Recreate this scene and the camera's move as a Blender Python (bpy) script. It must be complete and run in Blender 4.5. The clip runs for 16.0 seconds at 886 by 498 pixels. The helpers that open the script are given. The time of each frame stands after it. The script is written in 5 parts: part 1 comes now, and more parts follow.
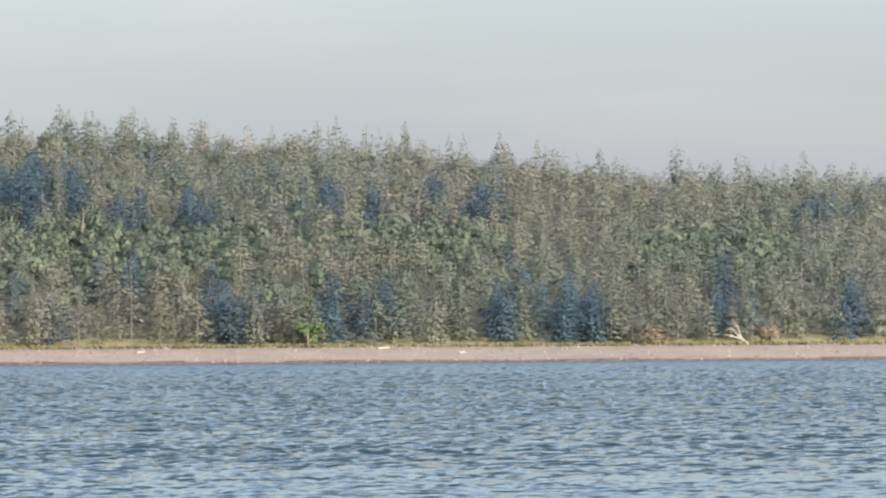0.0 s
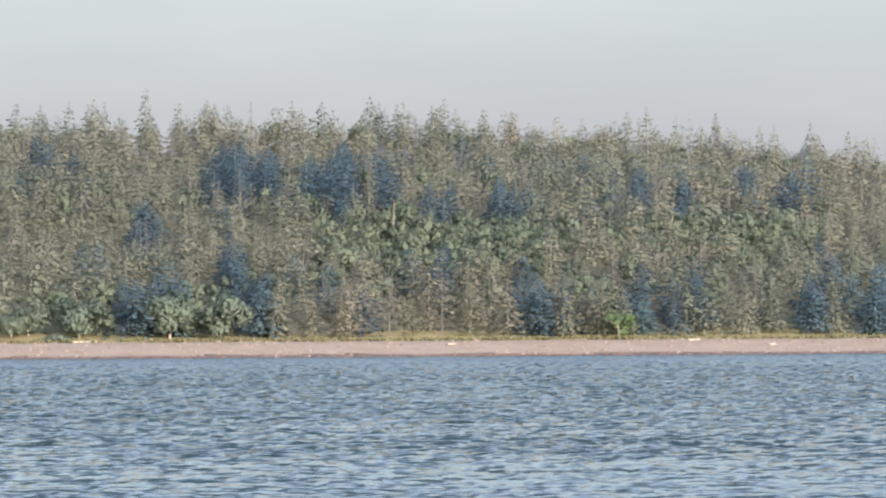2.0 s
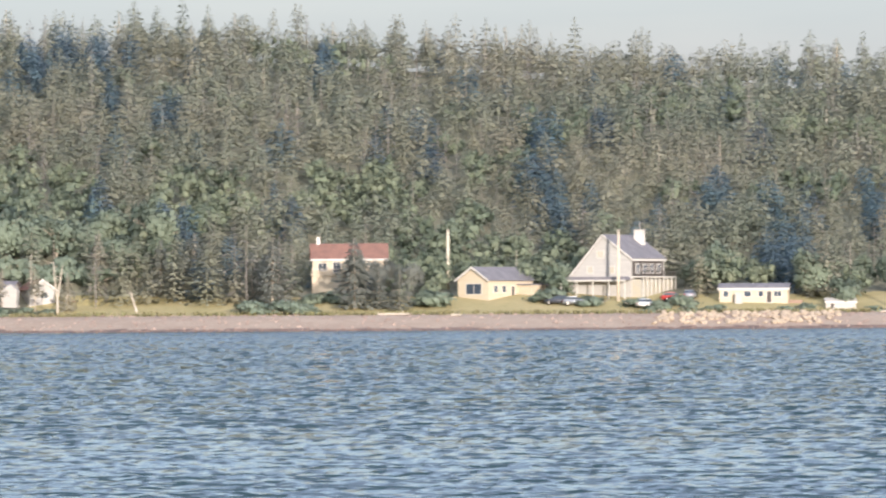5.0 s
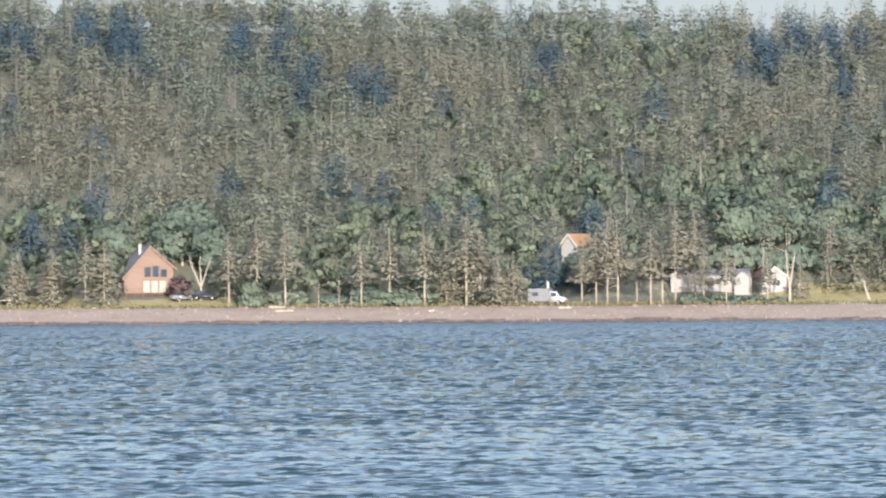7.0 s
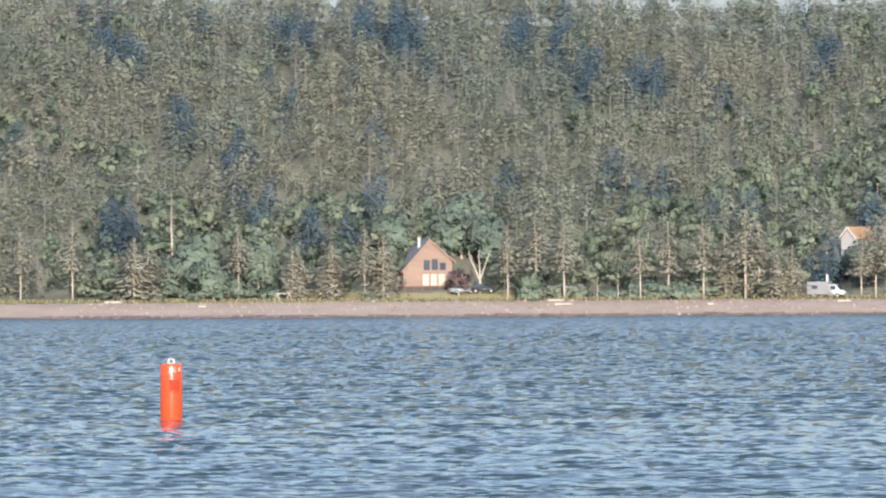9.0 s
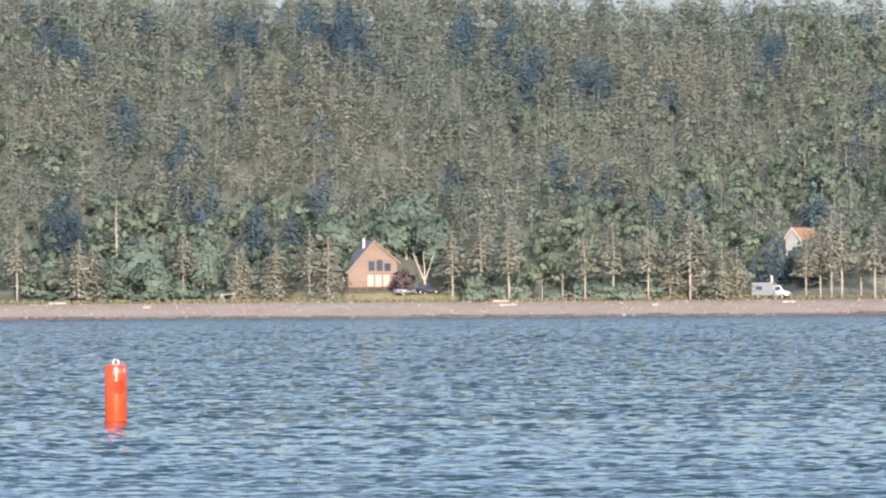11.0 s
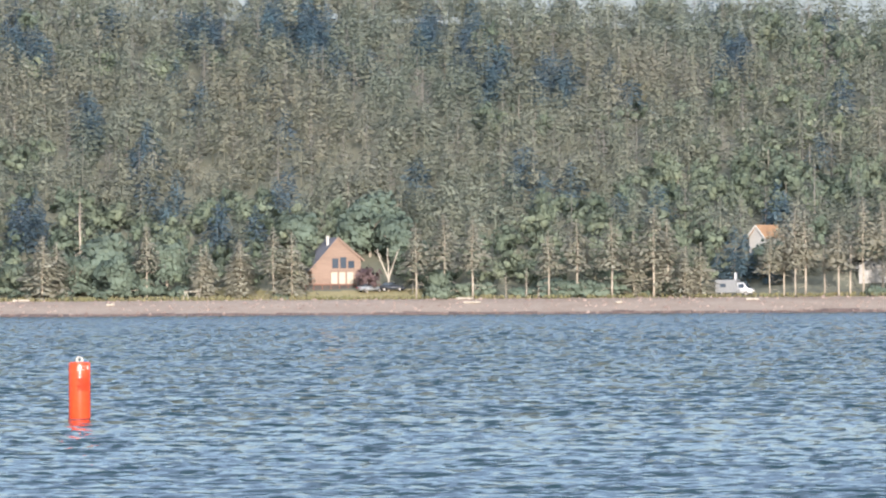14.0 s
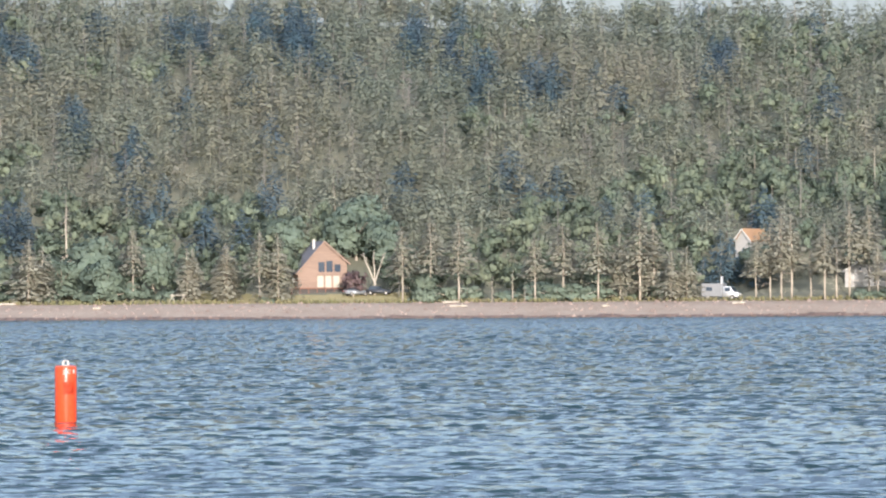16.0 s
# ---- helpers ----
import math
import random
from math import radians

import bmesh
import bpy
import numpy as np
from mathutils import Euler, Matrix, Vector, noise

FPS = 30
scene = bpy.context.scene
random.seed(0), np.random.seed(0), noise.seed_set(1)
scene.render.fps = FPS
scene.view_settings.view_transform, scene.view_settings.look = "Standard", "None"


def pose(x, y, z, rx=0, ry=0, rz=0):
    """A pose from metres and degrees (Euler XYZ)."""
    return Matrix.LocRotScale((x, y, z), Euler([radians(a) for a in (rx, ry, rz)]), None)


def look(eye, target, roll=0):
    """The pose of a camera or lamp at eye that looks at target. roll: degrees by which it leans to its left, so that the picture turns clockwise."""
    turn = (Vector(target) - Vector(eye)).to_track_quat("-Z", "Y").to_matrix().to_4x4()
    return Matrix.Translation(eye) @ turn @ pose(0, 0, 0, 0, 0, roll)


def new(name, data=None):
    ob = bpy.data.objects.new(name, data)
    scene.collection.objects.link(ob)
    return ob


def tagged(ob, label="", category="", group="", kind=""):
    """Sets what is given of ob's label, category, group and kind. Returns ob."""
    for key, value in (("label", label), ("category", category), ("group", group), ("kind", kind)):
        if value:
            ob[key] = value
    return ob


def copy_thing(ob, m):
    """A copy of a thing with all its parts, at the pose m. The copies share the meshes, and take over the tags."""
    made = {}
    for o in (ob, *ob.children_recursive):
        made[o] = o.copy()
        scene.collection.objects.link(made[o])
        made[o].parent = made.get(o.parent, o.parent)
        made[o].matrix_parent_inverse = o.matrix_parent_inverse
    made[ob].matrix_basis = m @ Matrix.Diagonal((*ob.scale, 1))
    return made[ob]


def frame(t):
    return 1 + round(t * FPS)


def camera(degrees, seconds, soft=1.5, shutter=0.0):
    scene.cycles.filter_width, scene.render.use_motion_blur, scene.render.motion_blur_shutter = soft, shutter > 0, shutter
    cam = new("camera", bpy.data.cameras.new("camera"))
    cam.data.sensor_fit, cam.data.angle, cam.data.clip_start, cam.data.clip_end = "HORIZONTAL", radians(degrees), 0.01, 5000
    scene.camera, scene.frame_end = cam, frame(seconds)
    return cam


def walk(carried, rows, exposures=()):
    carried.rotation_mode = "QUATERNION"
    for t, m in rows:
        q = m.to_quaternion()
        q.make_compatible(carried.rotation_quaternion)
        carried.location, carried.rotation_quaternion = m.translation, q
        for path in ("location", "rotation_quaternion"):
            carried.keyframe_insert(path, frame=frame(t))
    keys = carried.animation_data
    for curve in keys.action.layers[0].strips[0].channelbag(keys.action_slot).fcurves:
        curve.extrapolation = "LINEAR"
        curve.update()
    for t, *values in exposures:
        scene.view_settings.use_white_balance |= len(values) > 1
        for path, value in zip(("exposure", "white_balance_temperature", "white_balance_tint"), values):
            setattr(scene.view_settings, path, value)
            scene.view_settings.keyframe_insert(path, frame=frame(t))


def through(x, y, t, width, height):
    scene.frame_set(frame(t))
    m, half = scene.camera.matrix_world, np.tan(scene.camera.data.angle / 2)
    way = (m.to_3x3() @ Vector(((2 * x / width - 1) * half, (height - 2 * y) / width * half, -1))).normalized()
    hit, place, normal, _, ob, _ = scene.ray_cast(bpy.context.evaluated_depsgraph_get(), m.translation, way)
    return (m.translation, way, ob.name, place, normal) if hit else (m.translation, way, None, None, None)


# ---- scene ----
LENS = 8.2
EYE = 2.6
cam = camera(LENS, 16.0, soft=2.2, shutter=0.15)
LOOKS = [  # seconds, yaw, pitch
    (0.0, -13.129, 0.906),
    (0.5, -12.439, 0.900),
    (1.0, -12.210, 0.917),
    (1.5, -11.038, 0.890),
    (2.0, -10.252, 0.848),
    (2.5, -9.116, 0.810),
    (3.0, -7.430, 0.773),
    (3.2, -5.977, 0.765),
    (3.3, -4.775, 0.755),
    (3.4, -3.436, 0.718),
    (3.5, -2.131, 0.700),
    (3.6, -1.042, 0.691),
    (3.7, -0.320, 0.680),
    (3.8, 0.204, 0.673),
    (4.0, 1.001, 0.670),
    (4.2, 1.454, 0.657),
    (6.3, 8.694, 0.550),
    (6.5, 9.424, 0.551),
    (7.0, 10.477, 0.532),
    (7.5, 11.086, 0.534),
    (8.0, 12.468, 0.504),
    (8.2, 12.819, 0.488),
    (8.6, 13.123, 0.486),
    (9.4, 12.939, 0.479),
    (10.5, 12.658, 0.480),
    (11.0, 12.551, 0.489),
    (11.5, 12.453, 0.463),
    (12.0, 12.400, 0.475),
    (12.5, 12.333, 0.492),
    (13.0, 12.302, 0.467),
    (13.5, 12.250, 0.482),
    (14.0, 12.215, 0.462),
    (14.5, 12.195, 0.488),
    (15.0, 12.187, 0.501),
    (15.5, 12.137, 0.495),
    (16.0, 12.087, 0.495),
]

LEAN, EXPOSURE = 0.355, 1.12
walk(cam, [(t, pose(0, 0, EYE, 90 + tilt, LEAN, yaw)) for t, yaw, tilt in LOOKS], exposures=[(0, EXPOSURE - 0.05, 5790, 15), (2.5, EXPOSURE, 5880, 18), (4.2, EXPOSURE, 5960, 19), (6.3, EXPOSURE, 5600, 15), (16, EXPOSURE, 5570, 15)])

# ---- light ----
SUN_ELEVATION, SUN_AZIMUTH = radians(10), radians(161)  # azimuth from +y, clockwise
world = bpy.data.worlds.new("sky")
scene.world = world
world.use_nodes = True
wt = world.node_tree
sky = wt.nodes.new("ShaderNodeTexSky")
sky.sky_type, sky.sun_disc = "NISHITA", False
sky.sun_elevation, sky.sun_rotation = SUN_ELEVATION, SUN_AZIMUTH
sky.air_density, sky.dust_density, sky.ozone_density = 1.0, 0.6, 1.5
# thin high cloud, stretched along the horizon
wc = wt.nodes.new("ShaderNodeTexCoord")
wm = wt.nodes.new("ShaderNodeMapping")
wm.inputs["Scale"].default_value = (7.0, 7.0, 40.0)
wn = wt.nodes.new("ShaderNodeTexNoise")
wn.inputs["Scale"].default_value, wn.inputs["Detail"].default_value = 1.6, 5.0
wr = wt.nodes.new("ShaderNodeMapRange")
wr.inputs["From Min"].default_value, wr.inputs["From Max"].default_value = 0.45, 0.62
ws = wt.nodes.new("ShaderNodeSeparateXYZ")
wh = wt.nodes.new("ShaderNodeMapRange")  # a veil low in the sky, clear blue above
wh.inputs["From Min"].default_value, wh.inputs["From Max"].default_value = 0.03, 0.11
wh.inputs["To Min"].default_value, wh.inputs["To Max"].default_value = 0.92, 0.6
wcloud = wt.nodes.new("ShaderNodeMix")
wcloud.data_type = "RGBA"
wcloud.inputs["A"].default_value, wcloud.inputs["B"].default_value = (1.40, 1.42, 1.455, 1), (1.56, 1.53, 1.51, 1)
wz = wt.nodes.new("ShaderNodeMapRange")  # overhead sky, out of view, brightened to fill the shade in the wood
wz.inputs["From Min"].default_value, wz.inputs["From Max"].default_value = 0.1, 1.0
wz.inputs["To Min"].default_value, wz.inputs["To Max"].default_value = 1.0, 3.6
wveil = wt.nodes.new("ShaderNodeVectorMath")
wveil.operation = "SCALE"
wmix = wt.nodes.new("ShaderNodeMix")
wmix.data_type = "RGBA"
bg = wt.nodes["Background"]
SKY = 0.15
bg.inputs["Strength"].default_value = SKY
wt.links.new(wc.outputs["Generated"], wm.inputs["Vector"])
wt.links.new(wc.outputs["Generated"], ws.inputs["Vector"])
wt.links.new(wm.outputs["Vector"], wn.inputs["Vector"])
wt.links.new(wn.outputs["Fac"], wr.inputs["Value"])
wt.links.new(ws.outputs["Z"], wh.inputs["Value"])
wt.links.new(wr.outputs["Result"], wcloud.inputs["Factor"])
wt.links.new(wh.outputs["Result"], wmix.inputs["Factor"])
wt.links.new(sky.outputs["Color"], wmix.inputs["A"])
wt.links.new(ws.outputs["Z"], wz.inputs["Value"])
wt.links.new(wz.outputs["Result"], wveil.inputs["Scale"])
wt.links.new(wcloud.outputs["Result"], wveil.inputs[0])
wt.links.new(wveil.outputs[0], wmix.inputs["B"])
wt.links.new(wmix.outputs["Result"], bg.inputs["Color"])

sun = new("sun", bpy.data.lights.new("sun", "SUN"))
sun.data.energy, sun.data.angle, sun.data.color = 3.2, radians(2.0), (1.0, 0.87, 0.70)
toward = Vector((math.sin(SUN_AZIMUTH) * math.cos(SUN_ELEVATION), math.cos(SUN_AZIMUTH) * math.cos(SUN_ELEVATION), math.sin(SUN_ELEVATION)))
sun.matrix_world = look(toward * 200, (0, 0, 0))

# ---- materials ----
def mat(name, color, rough=0.8, metal=0.0, second=None, scale=1.0, bump=0.0, bump_scale=4.0, fine=None, spec=0.3, island=0.0, stretch=(1, 1, 1)):
    """Two-scale noise between color and second, small bump; scale in features per metre."""
    m = bpy.data.materials.new(name)
    m.use_nodes = True
    nt = m.node_tree
    b = nt.nodes["Principled BSDF"]
    b.inputs["Roughness"].default_value, b.inputs["Metallic"].default_value = rough, metal
    b.inputs["Specular IOR Level"].default_value = spec
    geo = nt.nodes.new("ShaderNodeNewGeometry")
    mp = nt.nodes.new("ShaderNodeMapping")
    mp.inputs["Scale"].default_value = stretch
    nt.links.new(geo.outputs["Position"], mp.inputs["Vector"])
    second = second or tuple(c * 0.8 for c in color)
    fine = fine or tuple(min(1, c * 1.2) for c in color)
    last = None
    n1 = nt.nodes.new("ShaderNodeTexNoise")
    n1.inputs["Scale"].default_value, n1.inputs["Detail"].default_value = scale, 3
    nt.links.new(mp.outputs["Vector"], n1.inputs["Vector"])
    r1 = nt.nodes.new("ShaderNodeMapRange")
    r1.inputs["From Min"].default_value, r1.inputs["From Max"].default_value = 0.36, 0.64
    nt.links.new(n1.outputs["Fac"], r1.inputs["Value"])
    x1 = nt.nodes.new("ShaderNodeMix")
    x1.data_type = "RGBA"
    x1.inputs["A"].default_value, x1.inputs["B"].default_value = (*color, 1), (*second, 1)
    nt.links.new(r1.outputs["Result"], x1.inputs["Factor"])
    n2 = nt.nodes.new("ShaderNodeTexNoise")
    n2.inputs["Scale"].default_value, n2.inputs["Detail"].default_value = scale * 7, 2
    nt.links.new(mp.outputs["Vector"], n2.inputs["Vector"])
    r2 = nt.nodes.new("ShaderNodeMapRange")
    r2.inputs["From Min"].default_value, r2.inputs["From Max"].default_value = 0.5, 0.75
    r2.inputs["To Max"].default_value = 0.7
    nt.links.new(n2.outputs["Fac"], r2.inputs["Value"])
    x2 = nt.nodes.new("ShaderNodeMix")
    x2.data_type = "RGBA"
    x2.inputs["B"].default_value = (*fine, 1)
    nt.links.new(r2.outputs["Result"], x2.inputs["Factor"])
    nt.links.new(x1.outputs["Result"], x2.inputs["A"])
    last = x2.outputs["Result"]
    if island:
        hsv = nt.nodes.new("ShaderNodeHueSaturation")
        rr = nt.nodes.new("ShaderNodeMapRange")
        rr.inputs["To Min"].default_value, rr.inputs["To Max"].default_value = 1 - island, 1 + island
        nt.links.new(geo.outputs["Random Per Island"], rr.inputs["Value"])
        nt.links.new(rr.outputs["Result"], hsv.inputs["Value"])
        nt.links.new(last, hsv.inputs["Color"])
        last = hsv.outputs["Color"]
    nt.links.new(last, b.inputs["Base Color"])
    if bump:
        nb = nt.nodes.new("ShaderNodeTexNoise")
        nb.inputs["Scale"].default_value, nb.inputs["Detail"].default_value = bump_scale, 4
        nt.links.new(mp.outputs["Vector"], nb.inputs["Vector"])
        bp = nt.nodes.new("ShaderNodeBump")
        bp.inputs["Strength"].default_value, bp.inputs["Distance"].default_value = 1.0, bump
        nt.links.new(nb.outputs["Fac"], bp.inputs["Height"])
        nt.links.new(bp.outputs["Normal"], b.inputs["Normal"])
    return m


def leaf(name, color, second, fine, scale=0.22, island=0.12, through=0.5):
    """Foliage: rough, a little light comes through."""
    m = mat(name, color, 0.85, 0, second, scale, fine=fine, spec=0.15, island=island)
    nt = m.node_tree
    b, out = nt.nodes["Principled BSDF"], nt.nodes["Material Output"]
    tone = nt.nodes.new("ShaderNodeAttribute")  # each tree of a wood has its own tone
    tone.attribute_name = "tone"
    tv = nt.nodes.new("ShaderNodeMapRange")
    tv.inputs["From Min"].default_value, tv.inputs["From Max"].default_value = -1, 1
    tv.inputs["To Min"].default_value, tv.inputs["To Max"].default_value = 0.8, 1.2
    th = nt.nodes.new("ShaderNodeMapRange")
    th.inputs["From Min"].default_value, th.inputs["From Max"].default_value = -1, 1
    th.inputs["To Min"].default_value, th.inputs["To Max"].default_value = 0.525, 0.475
    shift = nt.nodes.new("ShaderNodeHueSaturation")
    nt.links.new(tone.outputs["Fac"], tv.inputs["Value"])
    nt.links.new(tone.outputs["Fac"], th.inputs["Value"])
    nt.links.new(tv.outputs["Result"], shift.inputs["Value"])
    nt.links.new(th.outputs["Result"], shift.inputs["Hue"])
    nt.links.new(b.inputs["Base Color"].links[0].from_socket, shift.inputs["Color"])
    nt.links.new(shift.outputs["Color"], b.inputs["Base Color"])
    # sprays are lit as the rounded mass they belong to, with some of their own tilt
    crown = nt.nodes.new("ShaderNodeAttribute")
    crown.attribute_name = "crown_normal"
    turn = nt.nodes.new("ShaderNodeVectorTransform")
    turn.vector_type, turn.convert_from, turn.convert_to = "NORMAL", "OBJECT", "WORLD"
    own = nt.nodes.new("ShaderNodeNewGeometry")
    lean = nt.nodes.new("ShaderNodeVectorMath")
    lean.operation = "MULTIPLY_ADD"
    lean.inputs[1].default_value = (0.25, 0.25, 0.25)
    unit = nt.nodes.new("ShaderNodeVectorMath")
    unit.operation = "NORMALIZE"
    nt.links.new(crown.outputs["Vector"], turn.inputs[0])
    nt.links.new(own.outputs["Normal"], lean.inputs[0])
    nt.links.new(turn.outputs[0], lean.inputs[2])
    nt.links.new(lean.outputs[0], unit.inputs[0])
    nt.links.new(unit.outputs[0], b.inputs["Normal"])
    tr = nt.nodes.new("ShaderNodeBsdfTranslucent")
    mx = nt.nodes.new("ShaderNodeMixShader")
    mx.inputs["Fac"].default_value = through
    nt.links.new(b.inputs["Base Color"].links[0].from_socket, tr.inputs["Color"])
    nt.links.new(b.outputs["BSDF"], mx.inputs[1])
    nt.links.new(tr.outputs["BSDF"], mx.inputs[2])
    nt.links.new(mx.outputs["Shader"], out.inputs["Surface"])
    return m


# Foliage colours lighter and bluer than life, standing in for haze.
M_SPRUCE = leaf("spruce_needles", (0.36, 0.39, 0.295), (0.432, 0.408, 0.295), (0.42, 0.41, 0.295), 0.022, 0.05, 0.5)
# dark blue: shade of gaps in the wood put into the needles
M_DARK = leaf("fir_shade_needles", (0.175, 0.25, 0.29), (0.19, 0.265, 0.295), (0.21, 0.28, 0.295), 0.2, 0.05, 0.5)
M_GREY = leaf("lichen_twigs", (0.440, 0.407, 0.333), (0.385, 0.358, 0.304), (0.506, 0.451, 0.363), 0.3, 0.12, 0.5)
M_SHORE = leaf("shore_spruce_needles", (0.44, 0.425, 0.335), (0.485, 0.455, 0.345), (0.53, 0.48, 0.355), 0.5, 0.10, 0.5)
# spruce green greyed and darkened, with shade put into the needle colour
M_DIMSPRUCE = leaf("shaded_spruce_needles", (0.265, 0.285, 0.25), (0.29, 0.30, 0.255), (0.31, 0.315, 0.26), 0.3, 0.08, 0.5)
M_BROAD = leaf("broadleaf_leaves", (0.30, 0.355, 0.252), (0.335, 0.375, 0.25), (0.355, 0.385, 0.25), 0.04, 0.05, 0.5)
M_ALDER = leaf("alder_leaves", (0.27, 0.33, 0.25), (0.295, 0.345, 0.25), (0.315, 0.36, 0.25), 0.08, 0.06, 0.5)
M_LIME = leaf("bright_leaves", (0.264, 0.352, 0.164), (0.242, 0.330, 0.164), (0.319, 0.396, 0.187), 0.4, 0.12, 0.5)
M_TANBUSH = leaf("dry_twigs", (0.440, 0.369, 0.263), (0.396, 0.330, 0.234), (0.495, 0.418, 0.292), 0.6, 0.12, 0.5)
M_PLUM = leaf("plum_leaves", (0.231, 0.165, 0.164), (0.275, 0.193, 0.175), (0.308, 0.220, 0.199), 0.8, 0.12, 0.5)
M_BARK = mat("spruce_bark", (0.50, 0.43, 0.33), 0.9, 0, (0.38, 0.32, 0.25), 1.5, 0.02, 8)
M_PALE = mat("bleached_wood", (0.50, 0.44, 0.345), 0.85, 0, (0.42, 0.365, 0.285), 1.2, 0.01, 8)
M_FLOOR = mat("forest_floor", (0.17, 0.17, 0.12), 0.95, 0, (0.20, 0.19, 0.13), 0.2, 0.05, 1.0)

# ---- helpers for building ----
def obj(name, verts, faces, material, parent=None, label="", smooth=False):
    me = bpy.data.meshes.new(name)
    me.from_pydata(verts, [], faces)
    me.materials.append(material)
    if smooth:
        me.polygons.foreach_set("use_smooth", [True] * len(me.polygons))
    ob = new(name, me)
    if parent:
        ob.parent = parent
    return tagged(ob, label) if label else ob


def part(name, bm, material, parent, label="", smooth=False):
    """Links a bmesh as one mesh under a thing."""
    bmesh.ops.recalc_face_normals(bm, faces=bm.faces)
    me = bpy.data.meshes.new(name)
    bm.to_mesh(me)
    bm.free()
    me.materials.append(material)
    if smooth:
        for p in me.polygons:
            p.use_smooth = True
    ob = new(name, me)
    ob.parent = parent
    return tagged(ob, label) if label else ob


def box(bm, x0, x1, y0, y1, z0, z1, bevel=0.0, m=None):
    g = bmesh.ops.create_cube(bm, size=1)
    vs = g["verts"]
    for v in vs:
        v.co = Vector(((x0 + x1) / 2 + v.co.x * (x1 - x0), (y0 + y1) / 2 + v.co.y * (y1 - y0), (z0 + z1) / 2 + v.co.z * (z1 - z0)))
    if m is not None:
        bmesh.ops.transform(bm, matrix=m, verts=vs)
    if bevel:
        es = list({e for v in vs for e in v.link_edges})
        bmesh.ops.bevel(bm, geom=es, offset=bevel, segments=1, affect="EDGES")
    return bm


def boxed(*a, **k):
    return box(bmesh.new(), *a, **k)


def prism(pts, y0, y1):
    """A closed outline in x, z pushed from y0 to y1."""
    bm = bmesh.new()
    a = [bm.verts.new((x, y0, z)) for x, z in pts]
    b = [bm.verts.new((x, y1, z)) for x, z in pts]
    bm.faces.new(a)
    bm.faces.new(b)
    n = len(pts)
    for i in range(n):
        bm.faces.new((a[i], a[(i + 1) % n], b[(i + 1) % n], b[i]))
    return bm


def tube(bm, pts, radii, sides=7):
    """A tapered limb along pts."""
    rings = []
    for i, p in enumerate(pts):
        p = Vector(p)
        d = (Vector(pts[min(i + 1, len(pts) - 1)]) - Vector(pts[max(i - 1, 0)])).normalized()
        a = d.orthogonal().normalized()
        b = d.cross(a)
        rings.append([bm.verts.new(p + (a * math.cos(t) + b * math.sin(t)) * radii[i]) for t in [2 * math.pi * k / sides for k in range(sides)]])
    for r, s in zip(rings, rings[1:]):
        for k in range(sides):
            bm.faces.new((r[k], r[(k + 1) % sides], s[(k + 1) % sides], s[k]))
    bm.faces.new(rings[0])
    bm.faces.new(rings[-1])
    return bm


def thing(name, m, label, category, group=""):
    ob = new(name)
    ob.empty_display_size = 0.3
    ob.matrix_basis = m
    return tagged(ob, label, category, group)


def smooth_step(a, b, x):
    t = min(1.0, max(0.0, (x - a) / (b - a)))
    return t * t * (3 - 2 * t)


# ---- the lie of the land: a shore along x, about 1000 m from the eye ----
RIDGE_X = (-381, -310, -221, -170, -137, -81, -26, 20, 47, 66, 132, 158, 214, 243, 282, 309, 385, 576)
RIDGE_Z = (69.0, 65.2, 61.2, 57.9, 56.3, 53.9, 49.9, 47.1, 44.8, 42.6, 41.9, 42.1, 39.2, 35.8, 32.7, 31.4, 26.8, 19.4)
RIDGE_Y = 230.0


def bank(x):
    """How far the waterline wanders."""
    return 1.6 * math.sin(x * 0.031 + 1.0) + 0.9 * math.sin(x * 0.083) + 0.4 * math.sin(x * 0.21 + 2)


def foot(x):
    """Where the wood's slope begins, behind the shore: the bench is widest by the houses."""
    return 30 + 26 * smooth_step(-120, -85, x) * (1 - smooth_step(60, 90, x)) + 3 * math.sin(x * 0.05)


def wood_edge(x):
    """How far back from the water the first trees stand."""
    return 27 - 6 * (1 - smooth_step(-176, -168, x)) - 8 * smooth_step(112, 116, x) + 1.5 * smooth_step(80, 84, x) * (1 - smooth_step(106, 112, x)) + 4 * smooth_step(-95, -75, x) * (1 - smooth_step(44, 52, x)) + 2 * math.sin(x * 0.11)


def land(x, y):
    d = y - 1000 - bank(x)
    z = 2.55 * smooth_step(-1.5, 11.5, d) + (min(d, 0) * 0.08)
    z += 4.4 * smooth_step(11, 52, d)
    top = float(np.interp(x * 1000 / max(y, 900), RIDGE_X, RIDGE_Z)) - 2.0
    f0 = foot(x)
    t = (d - f0) / (RIDGE_Y - f0)
    if t > 0:
        t = min(t, 1.0)
        z += (top - 6.9) * (math.sin(t * math.pi / 2) * 0.45 + t * 0.55)
        z += 1.5 * noise.noise((x * 0.02, y * 0.02, 0)) * min(1, t * 5)
    return z


def axis(dense0, dense1, step, far0, far1):
    a = list(np.arange(dense0, dense1 + 0.01, step))
    out, s = [], step
    p = dense1
    while p < far1:
        s *= 1.6
        p += s
        out.append(min(p, far1))
    inn, s, p = [], step, dense0
    while p > far0:
        s *= 1.6
        p -= s
        inn.append(max(p, far0))
    return inn[::-1] + a + out


